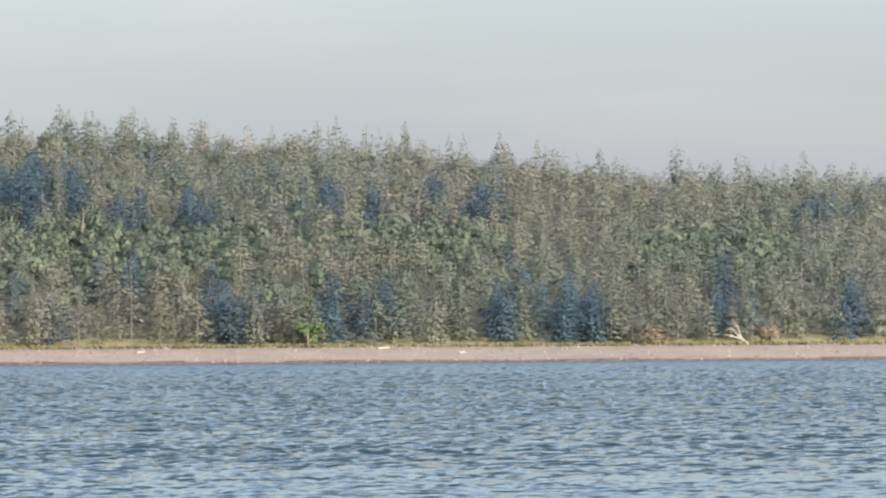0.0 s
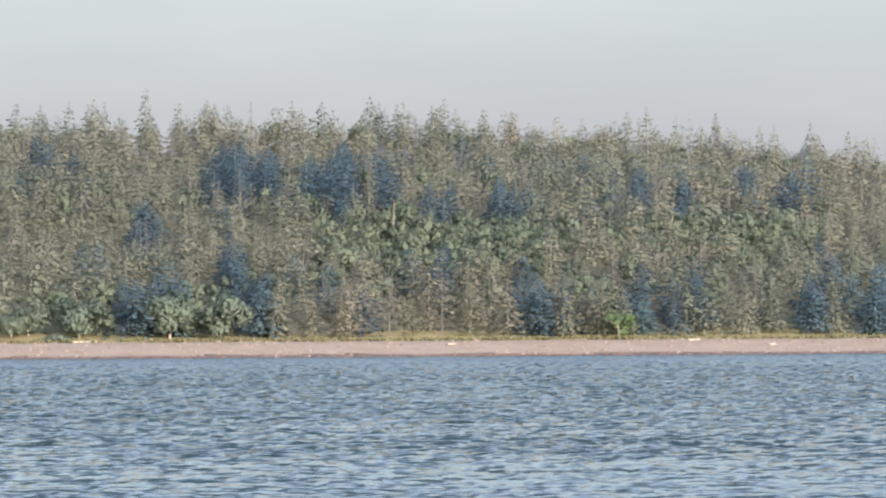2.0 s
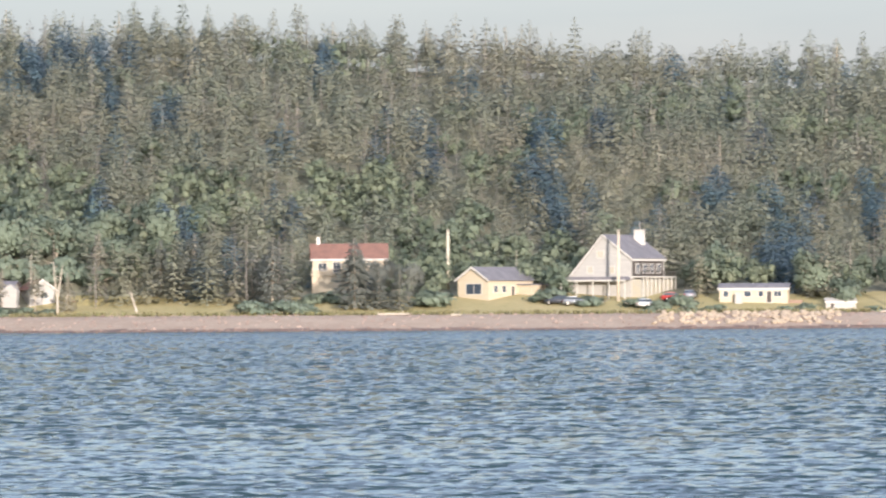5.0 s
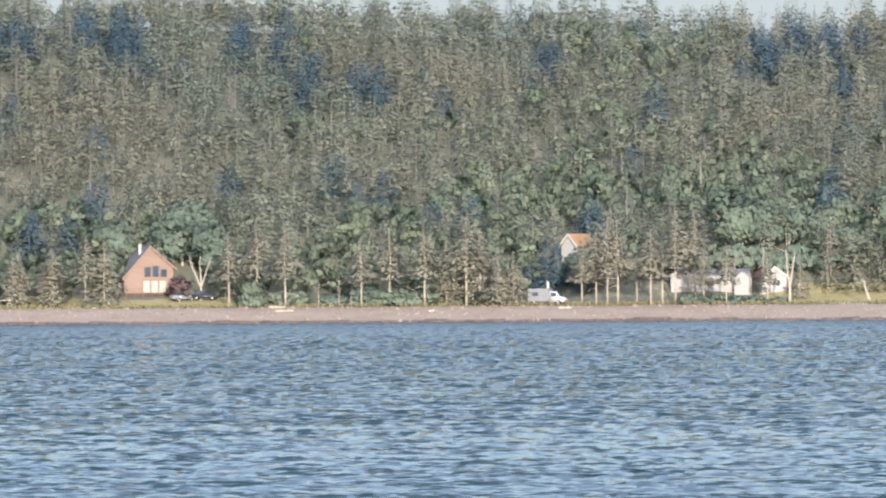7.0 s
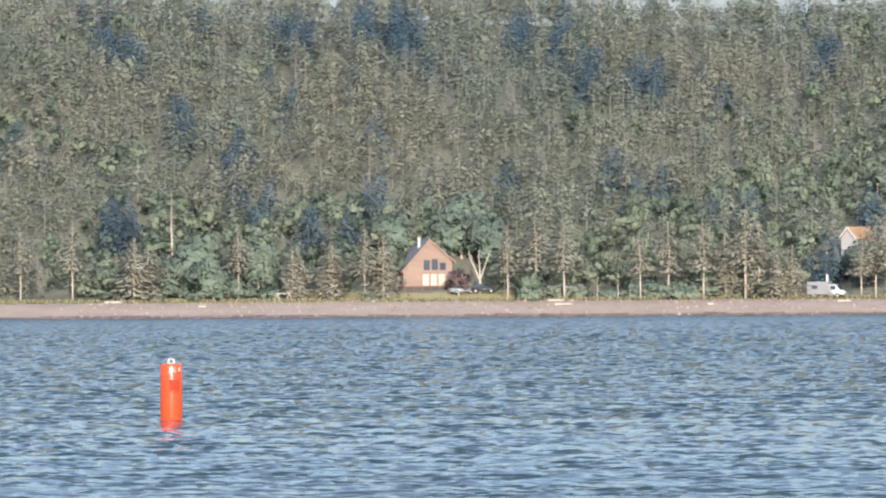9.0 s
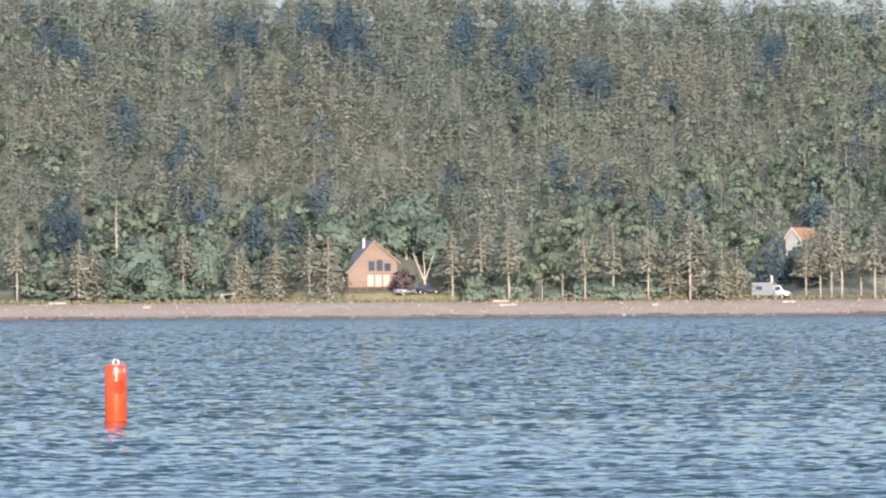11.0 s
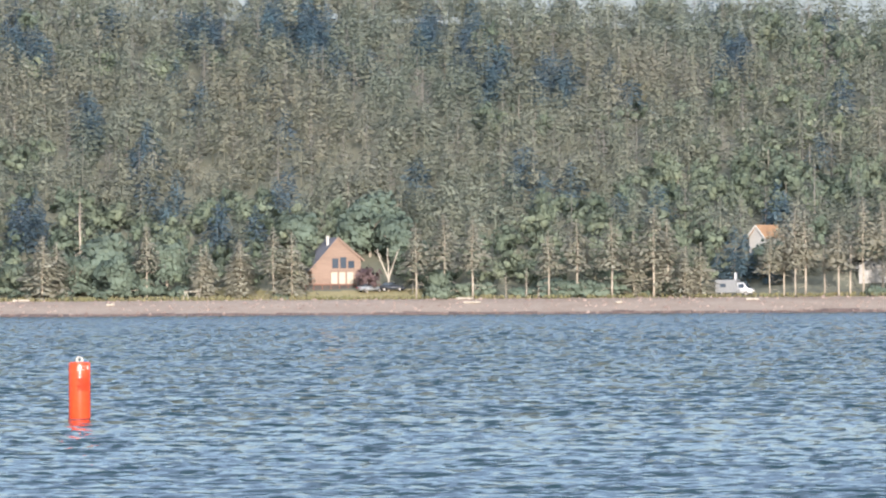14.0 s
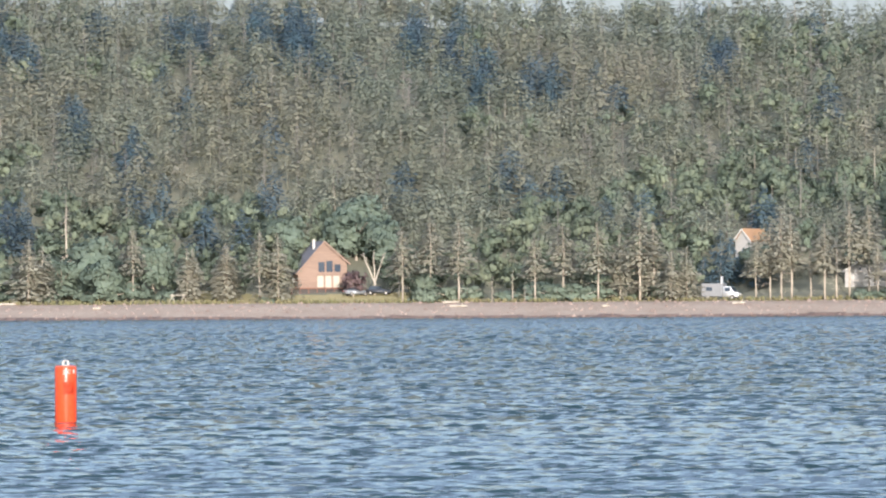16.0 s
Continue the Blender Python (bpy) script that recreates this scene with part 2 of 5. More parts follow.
M_BEACH = mat("shingle_beach", (0.30, 0.232, 0.178), 0.9, 0, (0.345, 0.275, 0.213), 0.35, 0.06, 3.0, fine=(0.41, 0.34, 0.27), stretch=(0.5, 1, 1))
M_WRACK = mat("wet_weed_stones", (0.12, 0.085, 0.07), 0.7, 0, (0.2, 0.14, 0.11), 0.5, 0.06, 3.0)
M_GRASS = mat("rough_grass", (0.37, 0.315, 0.145), 0.95, 0, (0.42, 0.345, 0.17), 0.12, 0.08, 2.0, fine=(0.30, 0.275, 0.125))
M_HAY = mat("dry_hay_grass", (0.30, 0.245, 0.12), 0.95, 0, (0.26, 0.215, 0.105), 0.12, 0.08, 2.0, fine=(0.33, 0.275, 0.14))
gx, gy = axis(-270, 280, 1.25, -4000, 4000), axis(996, 1070, 1.0, 985, 1071) + axis(1075, 1260, 5, 1074, 4600)
gx, gy = sorted(set(gx)), sorted(set(gy))
gv = [(x, y, land(x, y)) for y in gy for x in gx]
nx = len(gx)
gf = [(j * nx + i, j * nx + i + 1, (j + 1) * nx + i + 1, (j + 1) * nx + i) for j in range(len(gy) - 1) for i in range(nx - 1)]
ground = obj("ground", gv, gf, M_FLOOR, smooth=True)
tagged(ground, "wooded hillside ground behind a shingle beach", "ground", kind="structure")
for m in (M_BEACH, M_WRACK, M_GRASS, M_HAY):
    ground.data.materials.append(m)
idx = []
for j in range(len(gy) - 1):
    for i in range(nx - 1):
        x, y = gx[i] + 0.6, (gy[j] + gy[j + 1]) / 2
        d = y - 1000 - bank(x) + 1.2 * noise.noise((x * 0.15, y * 0.15, 3))
        if d < 1.7:
            k = 2
        elif d < 12.5:
            k = 1
        elif 82 < x < 112 and 19 + noise.noise((x * 0.1, 0, 5)) * 3 < d < 30:
            k = 4
        elif d < (wood_edge(x) + 8 if x > -136 or -262 < x < -222 else 15.5):
            k = 3
        else:
            k = 0
        idx.append(k)
ground.data.polygons.foreach_set("material_index", idx)

# ---- water ----
def water_material():
    m = bpy.data.materials.new("sea_water")
    m.use_nodes = True
    nt = m.node_tree
    b = nt.nodes["Principled BSDF"]
    b.inputs["Base Color"].default_value = (0.022, 0.05, 0.06, 1)
    b.inputs["Roughness"].default_value, b.inputs["IOR"].default_value = 0.07, 1.333
    b.inputs["Specular IOR Level"].default_value = 0.31
    geo = nt.nodes.new("ShaderNodeNewGeometry")
    slope = None
    for scale, stretch, amount in ((0.3, (1, 0.3, 1), 0.2), (2.2, (0.6, 1.0, 1), 0.35), (5.0, (0.6, 1.0, 1), 0.35), (10.0, (0.7, 1.0, 1), 0.3)):
        mp = nt.nodes.new("ShaderNodeMapping")
        mp.inputs["Scale"].default_value = stretch
        n = nt.nodes.new("ShaderNodeTexNoise")
        n.inputs["Scale"].default_value, n.inputs["Detail"].default_value = scale, 3
        nt.links.new(geo.outputs["Position"], mp.inputs["Vector"])
        nt.links.new(mp.outputs["Vector"], n.inputs["Vector"])
        mul = nt.nodes.new("ShaderNodeVectorMath")
        mul.operation = "MULTIPLY_ADD"
        mul.inputs[1].default_value = (amount, amount, 0)
        mul.inputs[2].default_value = (-amount / 2, -amount / 2, 0)
        nt.links.new(n.outputs["Color"], mul.inputs[0])
        if slope is None:
            slope = mul.outputs[0]
        else:
            add = nt.nodes.new("ShaderNodeVectorMath")
            nt.links.new(slope, add.inputs[0])
            nt.links.new(mul.outputs[0], add.inputs[1])
            slope = add.outputs[0]
    gust = nt.nodes.new("ShaderNodeTexNoise")  # gusts and slicks
    gm = nt.nodes.new("ShaderNodeMapping")
    gm.inputs["Scale"].default_value = (0.05, 0.42, 1)
    gust.inputs["Scale"].default_value, gust.inputs["Detail"].default_value = 1.0, 3
    nt.links.new(geo.outputs["Position"], gm.inputs["Vector"])
    nt.links.new(gm.outputs["Vector"], gust.inputs["Vector"])
    gr = nt.nodes.new("ShaderNodeMapRange")
    gr.inputs["From Min"].default_value, gr.inputs["From Max"].default_value = 0.4, 0.6
    gr.inputs["To Min"].default_value, gr.inputs["To Max"].default_value = 0.36, 1.5
    nt.links.new(gust.outputs["Fac"], gr.inputs["Value"])
    sc = nt.nodes.new("ShaderNodeVectorMath")
    sc.operation = "SCALE"
    nt.links.new(gr.outputs["Result"], sc.inputs["Scale"])
    up = nt.nodes.new("ShaderNodeVectorMath")
    lean = nt.nodes.new("ShaderNodeVectorMath")  # normals tipped to suit the camera's view, so the water reflects higher, bluer sky
    lean.inputs[1].default_value = (0, -0.13, 0)
    nt.links.new(slope, lean.inputs[0])
    nt.links.new(lean.outputs[0], sc.inputs[0])
    ws = nt.nodes.new("ShaderNodeAttribute")  # the slope of the waves
    ws.attribute_name = "wave_slope"
    lift = nt.nodes.new("ShaderNodeVectorMath")
    lift.inputs[1].default_value = (0, 0, 1)
    gw = nt.nodes.new("ShaderNodeVectorMath")
    gw.operation = "SCALE"
    nt.links.new(ws.outputs["Vector"], gw.inputs[0])
    nt.links.new(gr.outputs["Result"], gw.inputs["Scale"])
    nt.links.new(gw.outputs[0], lift.inputs[0])
    nt.links.new(lift.outputs[0], up.inputs[0])
    nt.links.new(sc.outputs[0], up.inputs[1])
    nm = nt.nodes.new("ShaderNodeVectorMath")
    nm.operation = "NORMALIZE"
    nt.links.new(up.outputs[0], nm.inputs[0])
    nt.links.new(nm.outputs[0], b.inputs["Normal"])
    return m


M_WATER = water_material()
WAVES = []
wrng = random.Random(5)
for k in range(64):
    length = 0.13 * 1.027 ** k
    WAVES.append((2 * math.pi / length, wrng.gauss(0.06, 0.27), wrng.uniform(0, 6.28), 0.0062 * length))
az = np.radians(np.linspace(-17.6, 17.6, 1000))
drop = np.linspace(0.034, 0.00262, 380)  # even steps down from the horizon
wy = EYE / drop
X = wy[:, None] * np.tan(az)[None, :]
Y = np.repeat(wy[:, None], len(az), 1)
Z, SX, SY = np.zeros_like(X), np.zeros_like(X), np.zeros_like(X)
for k, a, ph, amp in WAVES:
    arg = k * (X * math.sin(a) + Y * math.cos(a)) + ph
    Z += amp * np.sin(arg)
    SX -= amp * k * math.sin(a) * np.cos(arg)
    SY -= amp * k * math.cos(a) * np.cos(arg)
SY = SY * 0.8 - 2.0 * np.clip(-SY - 0.12, 0, 0.3)  # slopes facing the camera steepened, to show as dark strokes in its view
calm = np.clip((900 - Y) / 480, 0.2, 1)
Z, SX, SY = 1.2 * Z * calm, SX * calm, SY * calm
nr, nc = X.shape
wv = np.stack([X, Y, Z], -1).reshape(-1, 3)
qi = (np.arange(nr - 1)[:, None] * nc + np.arange(nc - 1)[None, :]).ravel()
quads = np.stack([qi, qi + 1, qi + nc + 1, qi + nc], -1)
rim = len(wv)
near, far_y = float(wy[0]), float(wy[-1])
tx = math.tan(math.radians(17.6))
skirt = [(-near * tx, near, 0), (near * tx, near, 0), (far_y * tx, far_y, 0), (-far_y * tx, far_y, 0),
         (-4000, -3000, 0), (4000, -3000, 0), (4000, far_y, 0), (-4000, far_y, 0), (4000, 1012, 0), (-4000, 1012, 0)]
wv = np.concatenate([wv, np.array(skirt)])
extra = [(rim + 4, rim + 5, rim + 1, rim + 0), (rim + 5, rim + 6, rim + 2, rim + 1), (rim + 4, rim + 0, rim + 3, rim + 7), (rim + 7, rim + 6, rim + 8, rim + 9)]
wf = np.concatenate([quads, np.array(extra)])


def fast_mesh(name, verts, faces, material, smooth=False):
    """A mesh from arrays; all faces have the same number of corners."""
    me = bpy.data.meshes.new(name)
    n, c = faces.shape
    me.vertices.add(len(verts))
    me.vertices.foreach_set("co", np.asarray(verts, dtype=np.float32).ravel())
    me.loops.add(n * c)
    me.loops.foreach_set("vertex_index", faces.astype(np.int32).ravel())
    me.polygons.add(n)
    me.polygons.foreach_set("loop_start", np.arange(0, n * c, c, dtype=np.int32))
    me.polygons.foreach_set("use_smooth", np.full(n, smooth))
    me.update(calc_edges=True)
    me.materials.append(material)
    return me


tilt = np.zeros((len(wv), 3), dtype=np.float32)
tilt[:nr * nc, 0], tilt[:nr * nc, 1] = SX.ravel(), SY.ravel()
water = new("water", fast_mesh("water", wv, wf, M_WATER, True))
water.data.attributes.new("wave_slope", "FLOAT_VECTOR", "POINT").data.foreach_set("vector", tilt.ravel())
tagged(water, "wind-rippled blue-grey sea water", "water", kind="structure")

# ---- trees ----
def outward(v, up=0.9):
    """Normals of a crown round the z axis, one for each vertex."""
    q = v.reshape(-1, 4, 3).mean(1)
    n = np.stack([q[:, 0], q[:, 1], up * np.hypot(q[:, 0], q[:, 1]) + 0.02], -1)
    n /= np.linalg.norm(n, axis=1)[:, None]
    return np.repeat(n, 4, 0)


def domed(v):
    """Normals of a rounded crown."""
    n = v - np.array([0, 0, v[:, 2].mean() * 0.4])
    return n / np.linalg.norm(n, axis=1)[:, None]


def sprays(rng, z, ang, r0, r1, droop, w, twist):
    """Kites from radius r0 at height z out to r1, hanging down by droop."""
    n = len(z)
    zero = np.zeros(n)
    out = np.stack([np.cos(ang), np.sin(ang), zero], -1)
    side = np.stack([-np.sin(ang), np.cos(ang), zero], -1)
    tw = (rng.random(n) - 0.5) * twist
    base = np.stack([zero, zero, z], -1) + out * r0[:, None]
    tip = out * r1[:, None] + np.stack([zero, zero, z - droop], -1)
    mid = base * 0.45 + tip * 0.55
    up = np.array([0, 0, 1.0])
    a = side * (w * np.cos(tw))[:, None] + up * (w * np.sin(tw) * 0.5 - 0.2 * w)[:, None]
    b = -side * (w * np.cos(tw))[:, None] - up * (w * np.sin(tw) * 0.5 + 0.2 * w)[:, None]
    return np.stack([base, mid + a, tip, mid + b], 1).reshape(-1, 3)


def plume(rng, n, height, radius, power=0.6, size=1.0, low=0.25):
    """An airy conifer: a stem and small sprays scattered through an uneven, tapering crown."""
    ph = rng.random() * 6
    tiers = int(height * 1.2)
    h = low + (0.98 - low) * (1 - rng.random(n) ** 0.8)
    t = np.floor(h * tiers)
    h = np.clip((t + 0.1 + 0.8 * rng.random(n)) / tiers, low, 0.98)
    ang = rng.random(n) * 2 * np.pi
    uneven = 0.82 + 0.25 * np.sin(ang * 2 + ph + h * 8) + 0.18 * np.sin(t * 2.4 + ph)
    big = radius * ((1 - h) / (1 - low)) ** power * uneven + 0.1
    r = big * np.sqrt(rng.uniform(0.04, 1.25, n))
    half = (0.28 + 0.3 * rng.random(n)) * size * np.clip(0.28 + big * 0.4, 0.3, 1.2)
    s = sprays(rng, h * height, ang, np.maximum(r - half, 0.02), r + half, half * rng.uniform(0.0, 1.2, n), half * rng.uniform(0.45, 0.8, n), 3.0)
    stem = []
    for k in range(3):
        a, b = k * 2.094, (k + 1) * 2.094
        stem += [(0.13 * np.cos(a), 0.13 * np.sin(a), 0), (0.13 * np.cos(b), 0.13 * np.sin(b), 0), (0.02 * np.cos(b), 0.02 * np.sin(b), height * 0.99), (0.02 * np.cos(a), 0.02 * np.sin(a), height * 0.99)]
    return np.concatenate([np.array(stem), s])


def leaves(rng, n, height, radius, low=0.2, size=0.5, lobes=9):
    """Leaf clumps on the skins of several lobes, with a dark inner mass."""
    c = rng.normal(size=(lobes, 3))
    c /= np.linalg.norm(c, axis=1)[:, None]
    c = c * np.array([0.74, 0.74, 0.64]) * rng.uniform(0.35, 1, (lobes, 1))
    k = rng.integers(0, lobes, n)
    d = rng.normal(size=(n, 3))
    d /= np.linalg.norm(d, axis=1)[:, None]
    shape, lift = np.array([radius, radius, height * (1 - low) / 2]), np.array([0, 0, height * (1 + low) / 2])
    p = (c[k] + d * rng.uniform(0.1, 0.45, (n, 1))) * shape + lift
    a = np.cross(d, rng.normal(size=(n, 3)))
    a /= np.linalg.norm(a, axis=1)[:, None] + 1e-6
    b = np.cross(d + rng.normal(size=(n, 3)) * 0.6, a)
    s = size * rng.uniform(0.5, 1.1, (n, 1))
    skin = np.stack([p - a * s, p - b * s * 0.7, p + a * s, p + b * s * 0.7], 1).reshape(-1, 3)
    core = []
    ball = lambda i, j: np.array([np.sin(np.pi * i / 3) * np.cos(np.pi * j / 2.5), np.sin(np.pi * i / 3) * np.sin(np.pi * j / 2.5), np.cos(np.pi * i / 3)])
    for q in c:
        for i in range(3):
            for j in range(5):
                core += [(q + ball(*ij) * 0.16) * shape + lift for ij in ((i, j), (i + 1, j), (i + 1, j + 1), (i, j + 1))]
    return np.concatenate([np.array(core), skin])


def crown_part(v, material, root, ball=False):
    """The crown of one tree, as a part."""
    ob = new("crown", fast_mesh("crown", v, np.arange(len(v)).reshape(-1, 4), material))
    n = domed(v) if ball else outward(v)
    ob.data.attributes.new("crown_normal", "FLOAT_VECTOR", "POINT").data.foreach_set("vector", n.astype(np.float32).ravel())
    ob.parent = root


def stamp(templates, pick, pos, scale, wide, turn, tone, round_top=False):
    """Copies of templates, at pos, turned and scaled: vertices, tones and normals."""
    out, tones, normals = [], [], []
    for i, t in enumerate(templates):
        s = np.nonzero(pick == i)[0]
        if not len(s):
            continue
        if round_top:
            m = domed(t)
        else:
            m = outward(t)
        c, n = np.cos(turn[s])[:, None], np.sin(turn[s])[:, None]
        x, y, z = t[None, :, 0] * wide[s][:, None], t[None, :, 1] * wide[s][:, None], t[None, :, 2] * scale[s][:, None]
        v = np.stack([x * c - y * n, x * n + y * c, z + 0 * c], -1) + pos[s][:, None, :]
        out.append(v.reshape(-1, 3))
        normals.append(np.stack([m[None, :, 0] * c - m[None, :, 1] * n, m[None, :, 0] * n + m[None, :, 1] * c, m[None, :, 2] + 0 * c], -1).reshape(-1, 3))
        tones.append(np.repeat(tone[s], len(t)))
    return np.concatenate(out), np.concatenate(tones), np.concatenate(normals)


def stuff(name, made, material, label, category):
    v, tone, normal = made
    ob = new(name, fast_mesh(name, v, np.arange(len(v)).reshape(-1, 4), material))
    ob.data.attributes.new("tone", "FLOAT", "POINT").data.foreach_set("value", tone.astype(np.float32))
    ob.data.attributes.new("crown_normal", "FLOAT_VECTOR", "POINT").data.foreach_set("vector", normal.astype(np.float32).ravel())
    return tagged(ob, label, category, kind="stuff")


frng = np.random.default_rng(11)
# clear ground by the houses: x, near y, far y, half width
CLEAR = ((-241.1, 1000, 1039.5, 6), (-83.3, 1000, 1050.5, 8), (-58.9, 1000, 1042.5, 9), (-37.7, 1000, 1045.5, 9.5), (-14.7, 1000, 1036.5, 7), (-0.2, 1000, 1030.5, 4), (30.3, 1000, 1042.5, 4), (43.3, 1000, 1049.5, 9.5), (-170.4, 1034, 1048.5, 2.6), (-144.5, 1000, 1038.5, 7), (-133.4, 1000, 1038.5, 5), (-170.1, 1000, 1024.5, 4.5), (24.7, 1000, 1030.5, 2), (52.6, 1000, 1035.5, 3.5), (-233.8, 1000, 1044.5, 3))
# wood on the slope: jittered grid, thinned at lawns and houses
step = 5.0
pts = []
for yy in np.arange(1014, 1236, step):
    skew = frng.uniform(-step, step)
    for xx in np.arange(-362, 362, step):
        x, y = xx + skew + frng.uniform(-2.1, 2.1), yy + frng.uniform(-2.1, 2.1)
        x *= y / 1130
        d = y - 1000 - bank(x)
        if d < wood_edge(x):
            continue
        if any(abs(x - hx) < half and near < y < far for hx, near, far, half in CLEAR):
            continue
        pts.append((x, y, land(x, y) - 0.2))
pts = np.array(pts)
# what grows where, by bearing and height as seen over the water: broadleaf belts, dark firs in place of shaded gaps,
# spruce elsewhere
sx, el = pts[:, 0] * 1000 / pts[:, 1], (pts[:, 2] + 5.0 - EYE) * 1000 / pts[:, 1]
belt = np.zeros(len(pts))
for cx, cz, rx, rz in ((182, 18, 23, 4.6), (231, 18, 17, 3.4), (279, 17, 16, 3.6), (135, 7, 15, 4.2), (113, 5.3, 9, 3.6), (-65, 16, 7, 3), (-80, 21, 12, 4), (-17, 9, 6, 3), (-164, 20, 22, 4.2), (-132, 20, 15, 6.6), (-104, 19.5, 10, 6), (-115, 14, 8, 4), (-286, 17, 8, 3), (-249, 16, 9, 4.2), (-232, 14, 8, 3.4), (-197, 16, 9, 3), (-275, 9, 26, 7), (-235, 8, 15, 6), (-205, 7, 15, 5), (-182, 9, 14, 5), (-60, 8, 28, 5), (20, 8, 18, 4)):
    belt = np.maximum(belt, 1.3 - ((sx - cx) / rx) ** 2 - ((el - cz) / rz) ** 2)
# shaded gaps as they lie in the camera's view, filled with dark-coloured firs
EASTERN_SHADE = ((164, 25.8, 1.6, 4.1), (171, 25.3, 1.3, 2.6), (191, 23.4, 1.5, 2.0), (181, 22.5, 2.3, 1.2), (214, 24.3, 1.0, 2.0), (221, 22.9, 1.5, 2.7), (240, 23.8, 1.5, 1.5), (232, 25.3, 1.3, 1.3), (196, 6.6, 2.6, 5.0), (181, 11.4, 2.0, 2.3), (216, 5.6, 3.2, 4.6), (253, 5.9, 2.3, 5.0), (258, 6.4, 1.4, 4.6), (243, 5.0, 1.1, 4.1), (282, 10.5, 1.1, 3.2), (281, 4.8, 1.1, 2.3), (304, 6.6, 1.3, 4.1), (160, 9.1, 1.4, 1.4), (224, 8.9, 0.9, 2.3), (298, 22.4, 0.9, 1.8))
MIDDLE_SHADE = ((115, 29.7, 1.3, 1.2), (146, 27.1, 3.2, 2.3), (152, 28.0, 1.3, 2.3), (160, 25.9, 1.3, 2.0), (132, 18.1, 2.0, 1.6), (146, 11.6, 2.0, 2.7), (149, 7.9, 2.3, 3.7), (129, 5.7, 1.6, 3.5), (135, 5.6, 2.3, 4.1), (159, 9.2, 1.5, 1.3), (68, 14.4, 1.3, 2.3), (74, 16.5, 1.3, 2.7), (94, 14.2, 1.1, 1.8), (64, 6.7, 1.3, 1.8), (11, 25.8, 1.6, 1.8), (25, 23.4, 1.3, 1.5), (43, 20.6, 1.3, 1.6), (46, 15.5, 1.3, 2.6), (17, 30.3, 1.3, 1.3), (5, 18.5, 1.6, 2.6), (-9, 10.8, 2.7, 3.7), (-12, 17.7, 1.5, 1.6), (-20, 20.0, 2.6, 2.6))
WESTERN_SHADE = ((-48, 29.8, 2.0, 1.6), (-39, 30.4, 1.5, 1.8), (-60, 37.3, 1.3, 1.3), (-49, 22.2, 1.5, 1.6), (-46, 17.0, 1.3, 2.7), (-67, 25.9, 1.1, 1.5), (-84, 41.2, 1.5, 1.8), (-131, 41.4, 1.6, 1.6), (-126, 43.5, 1.1, 1.5), (-121, 42.7, 1.1, 1.3), (-118, 35.7, 1.5, 2.0), (-150, 32.8, 0.8, 2.0), (-120, 18.2, 1.6, 2.0), (-159, 15.8, 1.6, 1.2), (-109, 32.9, 1.0, 1.3), (-100, 11.2, 1.3, 1.3), (-109, 15.4, 2.3, 1.2), (-168, 40.0, 1.5, 1.8), (-167, 5.7, 3.8, 4.6))
FAR_SHADE = ((-238, 44.3, 2.3, 2.7), (-219, 44.9, 1.3, 2.3), (-212, 43.9, 1.3, 2.3), (-207, 38.7, 1.3, 3.2), (-198, 37.1, 2.6, 2.0), (-204, 22.3, 1.3, 2.3), (-179, 16.0, 1.4, 1.0), (-288, 43.3, 1.8, 1.8), (-258, 44.8, 3.3, 1.6), (-245, 46.2, 1.3, 2.6), (-277, 31.9, 1.6, 2.3), (-268, 25.1, 1.6, 1.8), (-264, 17.1, 2.3, 2.3), (-287, 13.4, 3.5, 3.7), (-255, 11.9, 2.3, 2.3), (-243, 15.9, 2.0, 1.0))
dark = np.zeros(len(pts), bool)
for cx, cz, rx, rz in EASTERN_SHADE + MIDDLE_SHADE + WESTERN_SHADE + FAR_SHADE:
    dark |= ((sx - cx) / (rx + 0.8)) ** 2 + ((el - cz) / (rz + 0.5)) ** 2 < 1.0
u = frng.random(len(pts))
broad = (belt > frng.uniform(0.0, 0.7, len(pts))) & ~dark
patch = np.array([noise.noise((x * 0.025, y * 0.03, 7.0)) for x, y, _ in pts])
broad |= (patch > 0.12) & (u < 0.3) & ~dark
front = (pts[:, 1] - 1000) < np.array([wood_edge(x) for x in pts[:, 0]]) + 8
dark |= (frng.random(len(pts)) < 0.035) & ~broad
grey = ~broad & ~dark & (u > 0.86)
spruce = ~broad & ~dark & ~grey
T_SPRUCE = [plume(frng, 235, 9.0, frng.uniform(2.5, 3.6), frng.uniform(0.5, 0.8), 0.88, 0.3) for _ in range(14)]
T_FINE = [plume(frng, 480, 12.0, frng.uniform(3.0, 4.2), frng.uniform(0.5, 0.8), 0.95, 0.04) for _ in range(8)]
T_GREY = [plume(frng, 130, 10.0, 1.8, 0.7, 0.85, 0.12) for _ in range(6)]
T_BROAD = [leaves(frng, 330, 6.0, 3.1, 0.0, 0.25, 8) for _ in range(6)]


def grow(mask, templates, h0, h1, slim, tall=10.0, taller=1.3, round_top=False):
    n = int(mask.sum())
    h = h0 + (h1 - h0) * frng.beta(2.0, 1.6, n)
    h *= np.where(front[mask], taller, 1.0)
    tone = np.clip(frng.normal(0, 0.4, n), -1, 1)
    return stamp(templates, frng.integers(0, len(templates), n), pts[mask], h / tall, h / tall * slim * frng.uniform(0.8, 1.2, n), frng.uniform(0, 6.28, n), tone, round_top)


